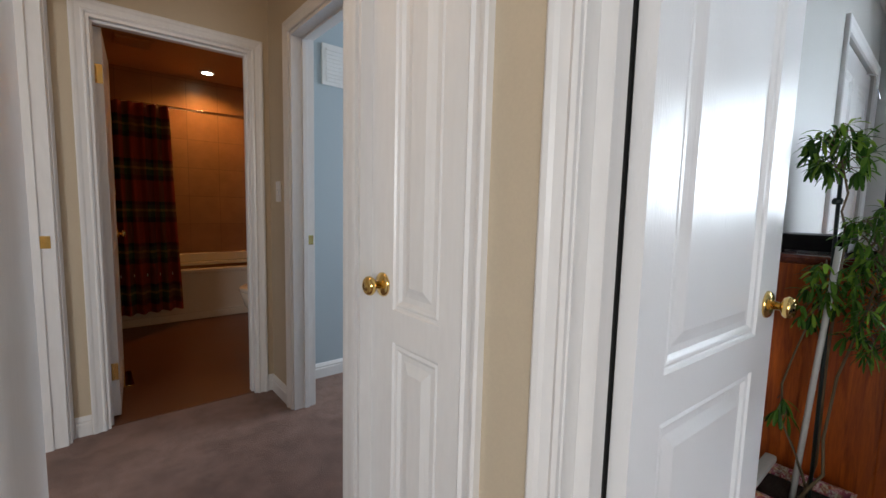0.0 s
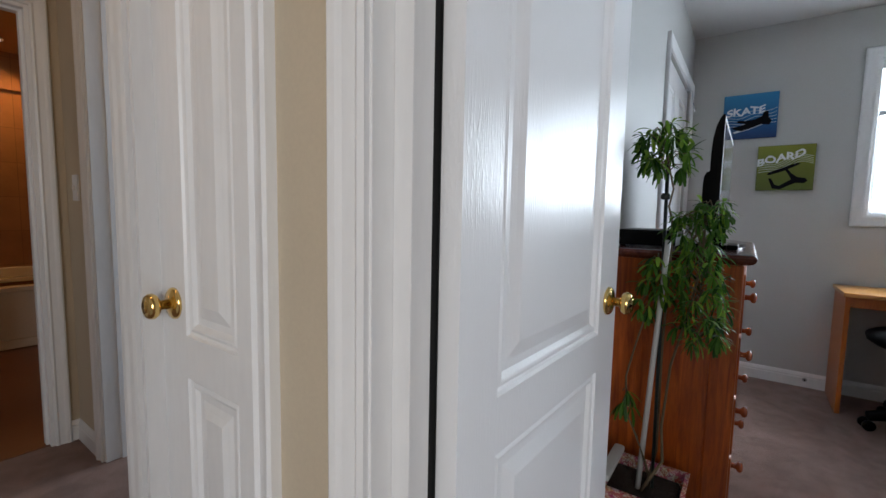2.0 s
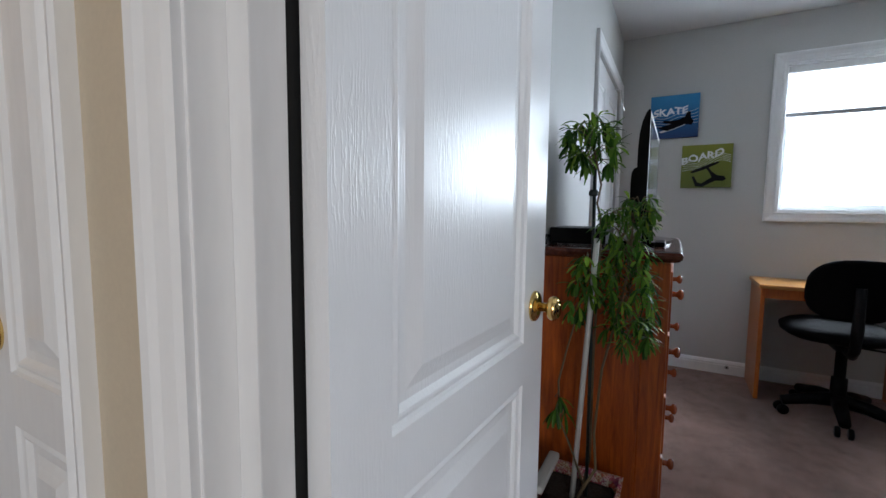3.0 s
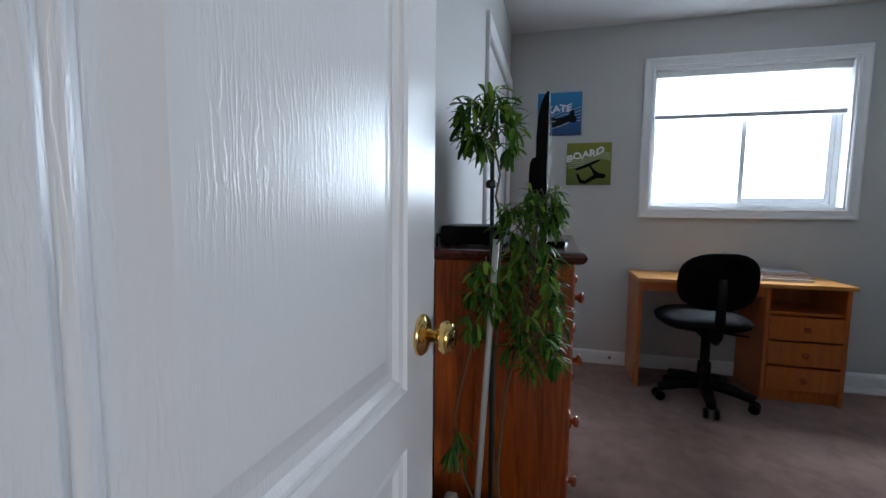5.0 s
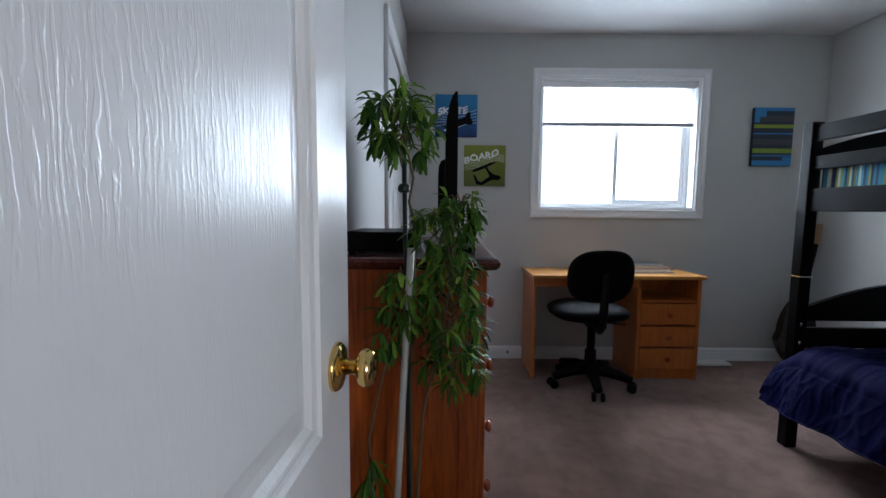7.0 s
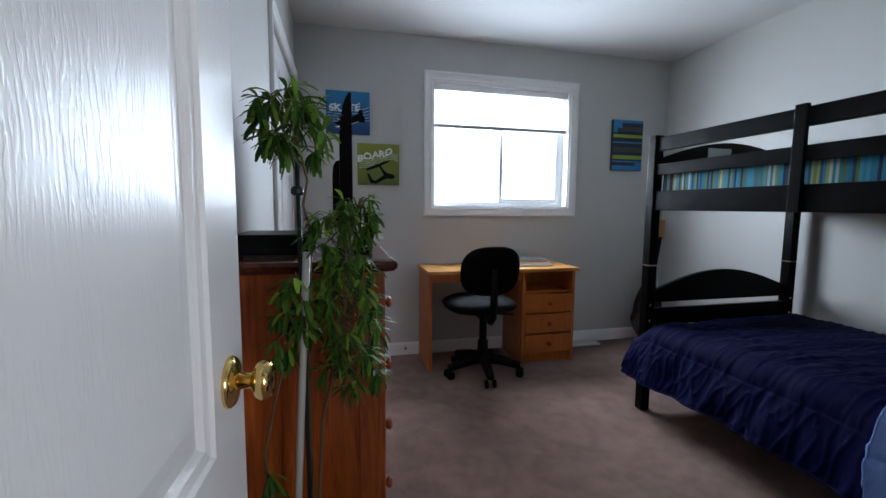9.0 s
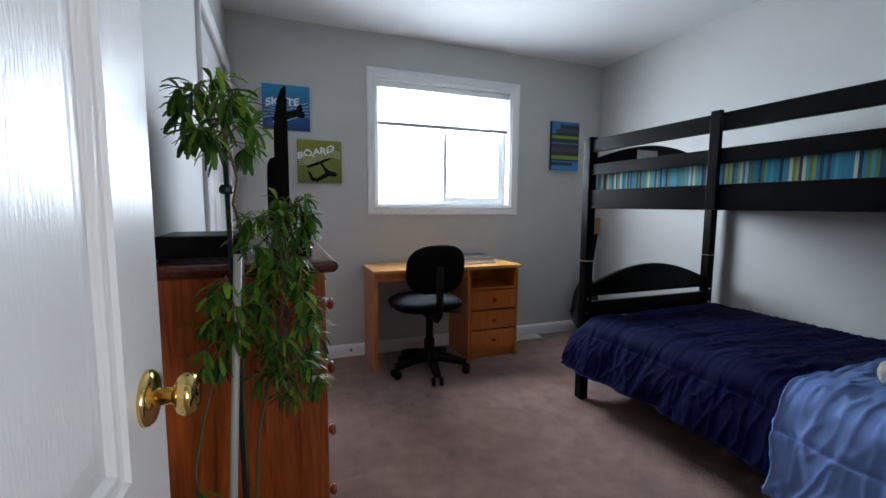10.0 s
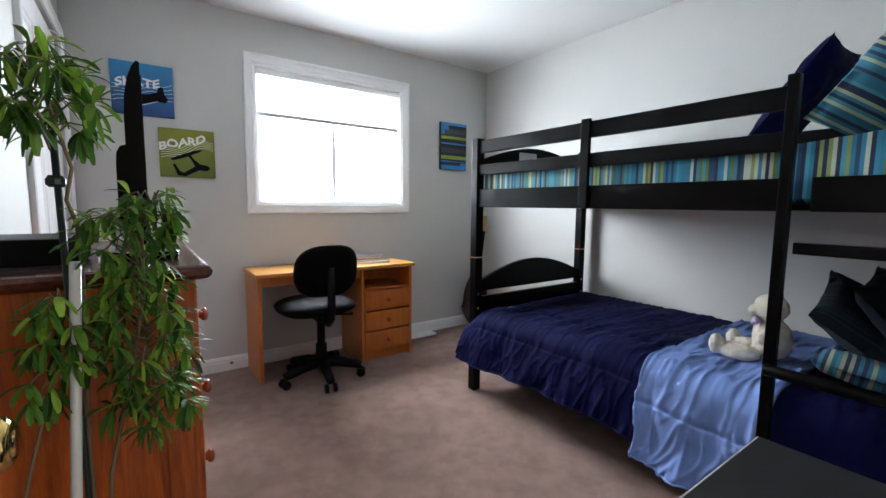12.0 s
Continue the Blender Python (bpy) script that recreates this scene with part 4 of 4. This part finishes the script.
for z0, z1, m in ((1.497, 1.535, M_CB), (1.59, 1.622, M_CG), (1.565, 1.575, M_CB), (1.65, 1.69, M_CD), (1.725, 1.735, M_CB), (1.77, 1.795, M_CG), (1.82, 1.86, M_CD), (1.893, 1.916, M_CB)):
    part("stripe", box(4.8868, 4.889, -1.966, -1.677, z0, z1), m, pc)
for a, b, c, d in ((-1.76, -1.677, 1.85, 1.892), (-1.715, -1.677, 1.81, 1.85), (-1.966, -1.90, 1.535, 1.56)):
    part("block", box(4.8866, 4.889, a, b, c, d), M_CB, pc)

# ---- desk and chair ----
desk = thing("desk", (4.7, -0.58, 0.0), "honey coloured wooden desk with three drawers", "desk")
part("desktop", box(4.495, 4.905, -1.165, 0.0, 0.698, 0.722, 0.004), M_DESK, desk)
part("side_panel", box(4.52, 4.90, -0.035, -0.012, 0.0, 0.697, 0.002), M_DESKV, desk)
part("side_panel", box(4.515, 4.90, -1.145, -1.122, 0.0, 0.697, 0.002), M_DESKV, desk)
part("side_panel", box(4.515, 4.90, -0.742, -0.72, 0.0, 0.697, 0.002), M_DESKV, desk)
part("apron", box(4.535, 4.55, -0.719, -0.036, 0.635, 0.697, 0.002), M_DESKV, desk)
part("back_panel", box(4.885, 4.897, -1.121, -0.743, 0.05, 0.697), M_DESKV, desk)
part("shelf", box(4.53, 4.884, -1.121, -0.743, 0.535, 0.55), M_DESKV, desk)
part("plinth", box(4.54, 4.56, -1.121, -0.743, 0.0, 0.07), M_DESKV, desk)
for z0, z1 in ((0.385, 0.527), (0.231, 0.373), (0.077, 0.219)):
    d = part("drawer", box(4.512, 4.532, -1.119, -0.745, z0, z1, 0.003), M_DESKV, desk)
    part("knob", lathe(bmesh.new(), (4.512, -0.932, (z0 + z1) / 2), (-1, 0, 0), [(0, 0.009), (0.008, 0.008), (0.014, 0.016), (0.022, 0.016), (0.026, 0.008)], 14), M_KNOB, d, "round wooden knob", True)
for z, h, m, y0, y1, x0 in ((0.7225, 0.017, M_PAPER, -1.0, -0.72, 4.60), (0.740, 0.018, M_BOOKR, -0.99, -0.73, 4.62), (0.7585, 0.019, M_BOOKG, -0.975, -0.74, 4.63)):
    bk = thing("book", (x0 + 0.1, (y0 + y1) / 2, z), "thin book stacked flat on the desk", "book", "books on the desk")
    part("cover", box(x0, x0 + 0.21, y0, y1, z + h - 0.002, z + h, 0.0005), m, bk)
    part("pages", box(x0 + 0.003, x0 + 0.207, y0 + 0.003, y1 - 0.003, z + 0.002, z + h - 0.0022), M_PAPER, bk)
    part("back_cover", box(x0, x0 + 0.21, y0, y1, z, z + 0.0018), m, bk)

ch = thing("office_chair", (4.42, -0.38, 0.0), "black vinyl swivel office chair on castors", "office chair")
for k in range(5):
    a = 2 * math.pi * k / 5 + 0.5
    ex, ey = 4.42 + 0.26 * math.cos(a), -0.38 + 0.26 * math.sin(a)
    leg = part("base_leg", tube(bmesh.new(), [(4.42, -0.38, 0.115), (4.42 + 0.13 * math.cos(a), -0.38 + 0.13 * math.sin(a), 0.105), (ex, ey, 0.075)], [0.040, 0.034, 0.026], 10), M_BLACKP, ch, smooth=True)
    for s in (-1, 1):
        px, py = ex - s * 0.016 * math.sin(a), ey + s * 0.016 * math.cos(a)
        part("castor", lathe(bmesh.new(), (px, py, 0.0295), (-s * math.sin(a), s * math.cos(a), 0), [(0, 0.026), (0.002, 0.029), (0.018, 0.029), (0.022, 0.022)], 16), M_BLACKP, leg, smooth=True)
part("column", lathe(bmesh.new(), (4.42, -0.38, 0.09), (0, 0, 1), [(0, 0.038), (0.15, 0.036), (0.152, 0.026), (0.32, 0.026)], 16), M_BLACKP, ch, smooth=True)
part("mechanism", box(4.34, 4.50, -0.43, -0.33, 0.405, 0.452, 0.01), M_BLACKP, ch)
seat = blob(bmesh.new(), (4.42, -0.345, 0.505), (0.235, 0.25, 0.06), 3, 0.03)
for v in seat.verts:
    d = v.co - Vector((4.42, -0.345, 0.505))
    v.co.x, v.co.y = 4.42 + math.copysign(abs(d.x / 0.235) ** 0.75, d.x) * 0.235, -0.345 + math.copysign(abs(d.y / 0.25) ** 0.75, d.y) * 0.25
part("seat", seat, M_LEATHER, ch, smooth=True)
back = blob(bmesh.new(), (0, 0, 0), (0.035, 0.205, 0.165), 5, 0.02)
for v in back.verts:
    y = math.copysign(abs(v.co.y / 0.205) ** 0.72, v.co.y) * 0.205
    z = math.copysign(abs(v.co.z / 0.165) ** 0.72, v.co.z) * 0.165
    v.co = Vector((4.215 + v.co.x + y * y * 0.9 - z * 0.18, -0.365 + y, 0.755 + z))
part("backrest", back, M_LEATHER, ch, smooth=True)
part("back_bracket", tube(bmesh.new(), [(4.36, -0.375, 0.42), (4.24, -0.37, 0.415), (4.19, -0.365, 0.46), (4.178, -0.365, 0.56), (4.178, -0.365, 0.78)], [0.02, 0.022, 0.024, 0.026, 0.022], 10), M_BLACKP, ch, smooth=True)
part("lever", tube(bmesh.new(), [(4.42, -0.43, 0.425), (4.41, -0.52, 0.42), (4.40, -0.60, 0.415)], 0.006, 8), M_BLACKP, ch)

fv = thing("floor_register", (4.84, -1.43, 0.0), "white slotted floor register on the carpet", "vent")
part("plate", box(4.785, 4.895, -1.575, -1.30, 0.0, 0.014, 0.003), M_TRIM, fv)
for i in range(12):
    part("slat", box(4.797, 4.883, -1.565 + i * 0.022, -1.553 + i * 0.022, 0.014, 0.018), M_TRIM, fv)
jack = thing("cable_jack", (4.90, 0.094, 0.05), "small round cable outlet on the baseboard", "outlet")
part("cover", lathe(bmesh.new(), (4.9045, 0.094, 0.052), (-1, 0, 0), [(0, 0.014), (0.003, 0.013)], 14), M_LINK, jack)
part("pin", lathe(bmesh.new(), (4.9015, 0.094, 0.052), (-1, 0, 0), [(0, 0.006), (0.008, 0.005)], 10), M_DARK, jack)

gt = thing("guitar", (4.80, -2.03, 0.0), "dark sunburst guitar leaning in the corner", "guitar")
o = [(-2.03 + (0.125 + 0.03 * math.cos(2 * a)) * math.cos(a) * (1.0 if math.sin(a) < 0 else 0.82), 0.27 + 0.265 * math.sin(a)) for a in [2 * math.pi * k / 28 for k in range(28)]]
part("body", prism(bmesh.new(), o, 0, 4.76, 4.82), plain("guitar_sunburst", (0.03, 0.010, 0.006), 0.25, vary=0.6, scale=8, coat=0.3), gt)
part("soundboard_centre", prism(bmesh.new(), [(-2.03 + (y + 2.03) * 0.6, 0.20 + (z - 0.25) * 0.42) for y, z in o], 0, 4.755, 4.7598), wood("guitar_amber", (0.20, 0.04, 0.01), (0.36, 0.10, 0.02)), gt, "amber sunburst centre")
part("neck", tube(bmesh.new(), [(4.79, -2.05, 0.50), (4.83, -2.15, 0.92)], 0.020, 8), M_BLACKP, gt)
part("headstock", box(4.82, 4.845, -2.19, -2.12, 0.91, 1.07, 0.005), wood("headstock_wood", (0.3, 0.18, 0.08), (0.45, 0.28, 0.14)), gt)

# ---- bunk bed ----
BX0, BX1, BYF, BYB = 1.72, 3.735, -1.10, -2.17
bed = thing("bunk_bed", (2.73, -1.63, 0.0), "black-brown wooden bunk bed with guard rails and ladder", "bunk bed")
for x in (BX0, BX1 - 0.055):
    for y in (BYF - 0.05, BYB - 0.0):
        p = part("post", box(x, x + 0.055, y, y + 0.055, 0.0, 1.57, 0.004), M_BUNK, bed)
        if x > 3:
            for z in (1.52, 1.40, 1.225, 0.62, 0.53):
                part("bolt", lathe(bmesh.new(), (x + 0.0, y + 0.027, z), (-1, 0, 0), [(0, 0.008), (0.003, 0.006)], 10), M_CHROME, p, "steel bolt head")
            part("joint_ring", box(x - 0.001, x + 0.056, y - 0.001, y + 0.056, 0.848, 0.853), M_CHROME, p, "pale joint line")
for z0, z1 in ((1.482, 1.554), (1.352, 1.412), (1.160, 1.266)):
    part("front_rail", box(2.17, BX1 - 0.056, BYF - 0.035, BYF - 0.008, z0, z1, 0.003), M_BUNK, bed)
    part("back_rail", box(BX0 + 0.056, BX1 - 0.056, BYB + 0.008, BYB + 0.035, z0, z1, 0.003), M_BUNK, bed)
part("front_rail", box(BX0 + 0.056, 2.105, BYF - 0.035, BYF - 0.008, 1.160, 1.266, 0.003), M_BUNK, bed)
part("rail_upright", box(2.90, 2.945, BYF - 0.007, BYF + 0.012, 1.162, 1.564, 0.003), M_BUNK, bed)
part("ladder_upright", box(2.143, 2.175, BYF + 0.014, BYF + 0.050, 0.0, 1.575, 0.005), M_BUNK, bed)
part("ladder_upright", box(BX0 + 0.06, BX0 + 0.10, BYF + 0.012, BYF + 0.060, 0.0, 1.30, 0.005), M_BUNK, bed)
for z in (1.03, 0.31):
    part("rung", box(BX0 + 0.101, 2.124, BYF + 0.018, BYF + 0.05, z, z + 0.036, 0.004), M_BUNK, bed)
part("rung", tube(bmesh.new(), [(BX0 + 0.06, BYF + 0.062, 0.655), (2.16, BYF + 0.062, 0.655), (2.166, BYF + 0.062, 0.655)], [0.02, 0.02, 0.014], 12), M_BUNK, bed, smooth=True)


def arch_board(x, y0, y1, z0, zs, zt):
    n = 16
    o = [(y0, z0), (y1, z0)] + [(y1 + (y0 - y1) * k / n, zs + (zt - zs) * math.sin(math.pi * k / n)) for k in range(n + 1)]
    return prism(bmesh.new(), o, 0, x, x + 0.025)


for x in (BX1 - 0.04, BX0 + 0.015):
    part("end_board", arch_board(x, BYB + 0.056, BYF - 0.051, 0.635, 0.70, 0.815), M_BUNK, bed)
    part("end_board", arch_board(x, BYB + 0.056, BYF - 0.051, 1.42, 1.45, 1.55), M_BUNK, bed)
    part("end_rail", box(x, x + 0.025, BYB + 0.056, BYF - 0.051, 0.50, 0.60, 0.003), M_BUNK, bed)
    part("end_rail", box(x, x + 0.025, BYB + 0.056, BYF - 0.051, 1.16, 1.266, 0.003), M_BUNK, bed)
part("side_rail", box(BX0 + 0.056, BX1 - 0.056, BYF - 0.035, BYF - 0.01, 0.22, 0.36, 0.003), M_BUNK, bed)
part("side_rail", box(BX0 + 0.056, BX1 - 0.056, BYB + 0.01, BYB + 0.035, 0.22, 0.36, 0.003), M_BUNK, bed)
part("slat_base", box(BX0 + 0.056, BX1 - 0.056, BYB + 0.056, BYF - 0.056, 1.165, 1.185), M_BUNK, bed)
part("slat_base", box(BX0 + 0.056, BX1 - 0.056, BYB + 0.056, BYF - 0.056, 0.24, 0.26), M_BUNK, bed)
part("warning_label", box(BX1 - 0.043, BX1 - 0.0402, -1.62, -1.46, 1.445, 1.515), M_LINK, bed, "pale printed label")


def mattress(name, z0, z1, material, label):
    t = thing(name, (2.73, -1.63, z0), label, "mattress")
    part("mattress_body", box(BX0 + 0.06, BX1 - 0.06, BYB + 0.06, BYF - 0.056, z0, z1, 0.03), material, t, smooth=True)
    return t


mattress("mattress", 0.262, 0.46, M_PAPER, "lower bunk mattress under the comforter")
um = mattress("mattress", 1.187, 1.375, M_STRIPE, "upper bunk mattress in a teal and green striped sheet")
bm = bmesh.new()
g = []
for j in range(13):
    g.append([bm.verts.new((BX0 + 0.065 + 1.88 * i / 60, BYF - 0.045 - 0.93 * j / 12, 1.385 + 0.02 * noise.noise(Vector((i * 0.12, j * 0.5, 0))))) for i in range(61)])
g.insert(0, [bm.verts.new((v.co.x, BYF - 0.043 + 0.006 * noise.noise(Vector((v.co.x * 9, 1, 2))), 1.20)) for v in g[0]])
for a, b in zip(g, g[1:]):
    for i in range(60):
        bm.faces.new((a[i], a[i + 1], b[i + 1], b[i]))
part("striped_cover", bm, M_STRIPE, um, "striped cotton cover", True)


def drape(name, label, material, x0, x1, lift, hem, yback, foot):
    """A quilt over the lower bunk: flat on top, rolled over the edge, hanging to the hem, with folds."""
    t = thing(name, ((x0 + x1) / 2, -1.6, 0.46), label, "comforter")
    bm = bmesh.new()
    nu, g = int((x1 - x0) * 150), []
    top, yf = 0.535 + lift, BYF + 0.012 + lift
    zs = 0.375 if lift else 0.43
    path = []
    for k in range(34):
        path.append((yback + (yf - 0.10 - yback) * k / 33, top, 0.0))
    for k in range(1, 9):
        a = math.pi / 2 * k / 8
        path.append((yf - 0.10 + 0.10 * math.sin(a), top - 0.10 + 0.10 * math.cos(a), k / 8 * 0.3))
    for k in range(1, 49):
        f = k / 48
        path.append((yf + 0.035 * f, top - 0.10 - (top - 0.10 - hem) * f, 0.3 + 0.7 * f))
    for i in range(nu + 1):
        x = x0 + (x1 - x0) * i / nu
        e = max(0.0, (x - (x1 - 0.16)) / 0.16) if foot else 0.0
        row = []
        for y, z, s in path:
            w = noise.noise(Vector((x * 3.2, y * 2.6, 0.5 + lift * 40))) * 0.016 + noise.noise(Vector((x * 11, y * 5 + z * 3, 3))) * 0.007
            fold = s * ((0.010 if lift else 0.005) * math.sin(x * 27 + 3 * noise.noise(Vector((x * 4, z * 4, 1)))) + 0.02 * noise.noise(Vector((x * 7 + z * 3, z * 5, 7))) + (0.012 if lift else 0.006) * noise.noise(Vector((x * 24, z * 9, 2))))
            hang = min(1.0, s * 1.6)
            ridge = max(0.0, 1 - 4.5 * abs(noise.noise(Vector((x * 21 + z * 7 + y * 5, z * 7 + y * 7, 2 + lift * 90))))) ** 2
            pucker = math.exp(-abs(z - zs) / 0.05) + 0.5 * math.exp(-abs(z - hem) / 0.03)
            fold += hang * (0.011 if lift else 0.006) * ridge + hang * (0.006 if lift else 0.003) * pucker * math.sin(x * 95 + 6 * noise.noise(Vector((x * 9, z * 6, 11))))
            w += (1 - s) * ((0.010 if lift else 0.006) * ridge + 0.004 * math.exp(-abs(y + 1.35) / 0.07) * math.sin(x * 80 + 4 * noise.noise(Vector((x * 8, y * 4, 5)))))
            if foot:
                fold += 0.035 * min(1.0, max(0.0, (x - 3.25) / 0.4)) * hang
            seam = (-0.020 if lift else -0.010) * math.exp(-((z - zs) / 0.009) ** 2) * hang - 0.008 * math.exp(-(((y + 1.35) / 0.012) ** 2)) * (1 - s)
            zz = z + w * (1 - s) + seam * (1 - s) - e * e * 0.11 * (1 - s) + s * 0.03 * math.sin(x * 2.2 + 1)
            row.append(bm.verts.new((x + (0.012 * math.sin(z * 20) * s), y + fold + seam * s - e * e * 0.025 * s, zz)))
        g.append(row)
    for a, b in zip(g, g[1:]):
        for k in range(len(path) - 1):
            bm.faces.new((a[k], a[k + 1], b[k + 1], b[k]))
    if foot:
        prev = g[-1]
        for k in range(1, 13):
            f = k / 12
            row = [bm.verts.new((v.co.x + 0.055 * math.sin(f * math.pi / 2) + 0.01 * noise.noise(Vector((v.co.y * 7, f * 3, 4))), v.co.y, v.co.z - f * f * max(0.0, v.co.z - 0.22))) for v in g[-1]]
            for i in range(len(path) - 1):
                bm.faces.new((prev[i], prev[i + 1], row[i + 1], row[i]))
            prev = row
    edge, hemline = [v.co.copy() for v in g[-1 if not foot else 0]], [r[-1].co.copy() for r in g]
    o = part("quilt", bm, material, t, smooth=True)
    part("hem_piping", tube(bmesh.new(), hemline, 0.005, 6), material, t, "stitched hem", True)
    part("edge_piping", tube(bmesh.new(), edge, 0.004, 6), material, t, "stitched edge", True)
    so = o.modifiers.new("thickness", "SOLIDIFY")
    so.thickness, so.offset = 0.014, -1
    return t


drape("comforter", "rumpled navy blue comforter hanging over the lower bunk", M_NAVY, 1.80, 3.75, 0.0, 0.19, -2.11, True)
drape("comforter_fold", "periwinkle blue lining of the comforter folded back", M_PERI, 2.15, 2.585, 0.022, 0.135, -2.09, False)

bear = thing("teddy_bear", (2.32, -1.42, 0.56), "cream plush teddy bear sitting on the blue comforter", "teddy bear")
bm = bmesh.new()
for c, r in (((2.28, -1.46, 0.675), (0.075, 0.08, 0.10)), ((2.285, -1.44, 0.82), (0.066, 0.068, 0.062)), ((2.335, -1.415, 0.80), (0.034, 0.032, 0.027)),
             ((2.275, -1.385, 0.87), (0.014, 0.025, 0.026)), ((2.275, -1.50, 0.87), (0.014, 0.025, 0.026)),
             ((2.39, -1.39, 0.60), (0.095, 0.043, 0.04)), ((2.37, -1.52, 0.605), (0.095, 0.043, 0.04)), ((2.475, -1.385, 0.615), (0.03, 0.04, 0.05)), ((2.455, -1.53, 0.62), (0.03, 0.04, 0.05)),
             ((2.27, -1.355, 0.70), (0.034, 0.06, 0.034)), ((2.29, -1.56, 0.70), (0.034, 0.06, 0.034))):
    blob(bm, c, r, c[0] * 9, 0.06)
plush = part("plush_body", bm, M_PLUSH, bear, smooth=True)
weld = plush.modifiers.new("weld", "REMESH")
weld.mode, weld.voxel_size, weld.use_smooth_shade = "VOXEL", 0.007, True
one = bpy.data.meshes.new_from_object(plush.evaluated_get(bpy.context.evaluated_depsgraph_get()))
plush.modifiers.remove(weld)
for v in one.vertices:
    v.co += v.normal * 0.004 * noise.noise(v.co * 60)
plush.data = one
bear.location, bear.scale = (2.305, -1.42, 0.552), (0.88, 0.88, 0.88)
bow = thing("ribbon", (2.33, -1.44, 0.75), "lilac ribbon tied round the teddy bear's neck", "ribbon")
bm = bmesh.new()
blob(bm, (2.325, -1.41, 0.755), (0.02, 0.04, 0.018), 1, 0.2), blob(bm, (2.325, -1.48, 0.755), (0.02, 0.04, 0.018), 2, 0.2), blob(bm, (2.335, -1.445, 0.755), (0.016, 0.014, 0.014), 3)
part("loops", bm, plain("lilac_ribbon", (0.5, 0.42, 0.62), 0.5), bow, smooth=True)
bow.location, bow.scale = (2.315, -1.438, 0.719), (0.88, 0.88, 0.88)


def pillow(label, c, size, rot, material):
    t = thing("pillow", c, label, "pillow", "pillows on the bunk bed")
    ORG[t.name] = Vector((0, 0, 0))
    bm = bmesh.new()
    bmesh.ops.create_grid(bm, x_segments=22, y_segments=22, size=1)
    bmesh.ops.solidify(bm, geom=bm.faces[:], thickness=0.001)
    for v in bm.verts:
        u, w = v.co.x, v.co.y
        puff = max(0.0, (1 - u ** 4) * (1 - w ** 4)) ** 0.6
        pinch = 1 - 0.10 * (u * u * (1 - w * w) + w * w * (1 - u * u)) * 0.0 - 0.07 * ((1 - w * w) * abs(u) ** 3)
        s = 1 if v.co.z >= 0 else -1
        v.co = Vector((u * size[0] * pinch, w * size[1] * (1 - 0.07 * (1 - u * u) * abs(w) ** 3), s * size[2] * puff + 0.008 * noise.noise(Vector((u * 3, w * 3, s)))))
    part("cushion", bm, material, t, smooth=True)
    t.rotation_euler = [radians(a) for a in rot]
    return t


pillow("navy blue pillow leaning on the upper bunk", (2.295, -1.64, 1.61), (0.22, 0.19, 0.05), (0, 55, 0), M_NAVY)
pillow("teal striped pillow propped on the upper bunk", (2.0, -1.556, 1.565), (0.19, 0.21, 0.06), (-38.7, -53.1, 180), M_STRIPE2)
pillow("dark blue patterned pillow on the lower bunk", (2.01, -1.565, 0.745), (0.19, 0.20, 0.055), (-24, -38, 20), M_NAVYPAT)
pillow("black pillow on the lower bunk", (1.903, -1.516, 0.79), (0.19, 0.20, 0.055), (-11, -49, 10), M_NAVYPIL)
pillow("striped pillow lying on the lower bunk", (1.93, -1.36, 0.625), (0.19, 0.14, 0.045), (8, -10, 8), M_STRIPE2)

# ---- low cabinet by the doorway ----
lc = thing("low_cabinet", (1.86, -0.40, 0.0), "charcoal topped low cabinet with pale edge band beside the door", "cabinet")
part("top", box(1.682, 2.05, -0.66, -0.10, 0.586, 0.602, 0.0015), M_GREYTOP, lc, "charcoal laminate top")
part("edge_band", box(2.0505, 2.0535, -0.66, -0.10, 0.586, 0.601), M_LINK, lc, "pale edge band")
part("body", box(1.685, 2.035, -0.645, -0.115, 0.05, 0.585, 0.003), M_GREYTOP, lc)
part("plinth", box(1.70, 2.01, -0.63, -0.13, 0.0, 0.049), M_BLACKP, lc)
part("door", box(2.0355, 2.049, -0.64, -0.12, 0.07, 0.575, 0.002), M_GREYTOP, lc)
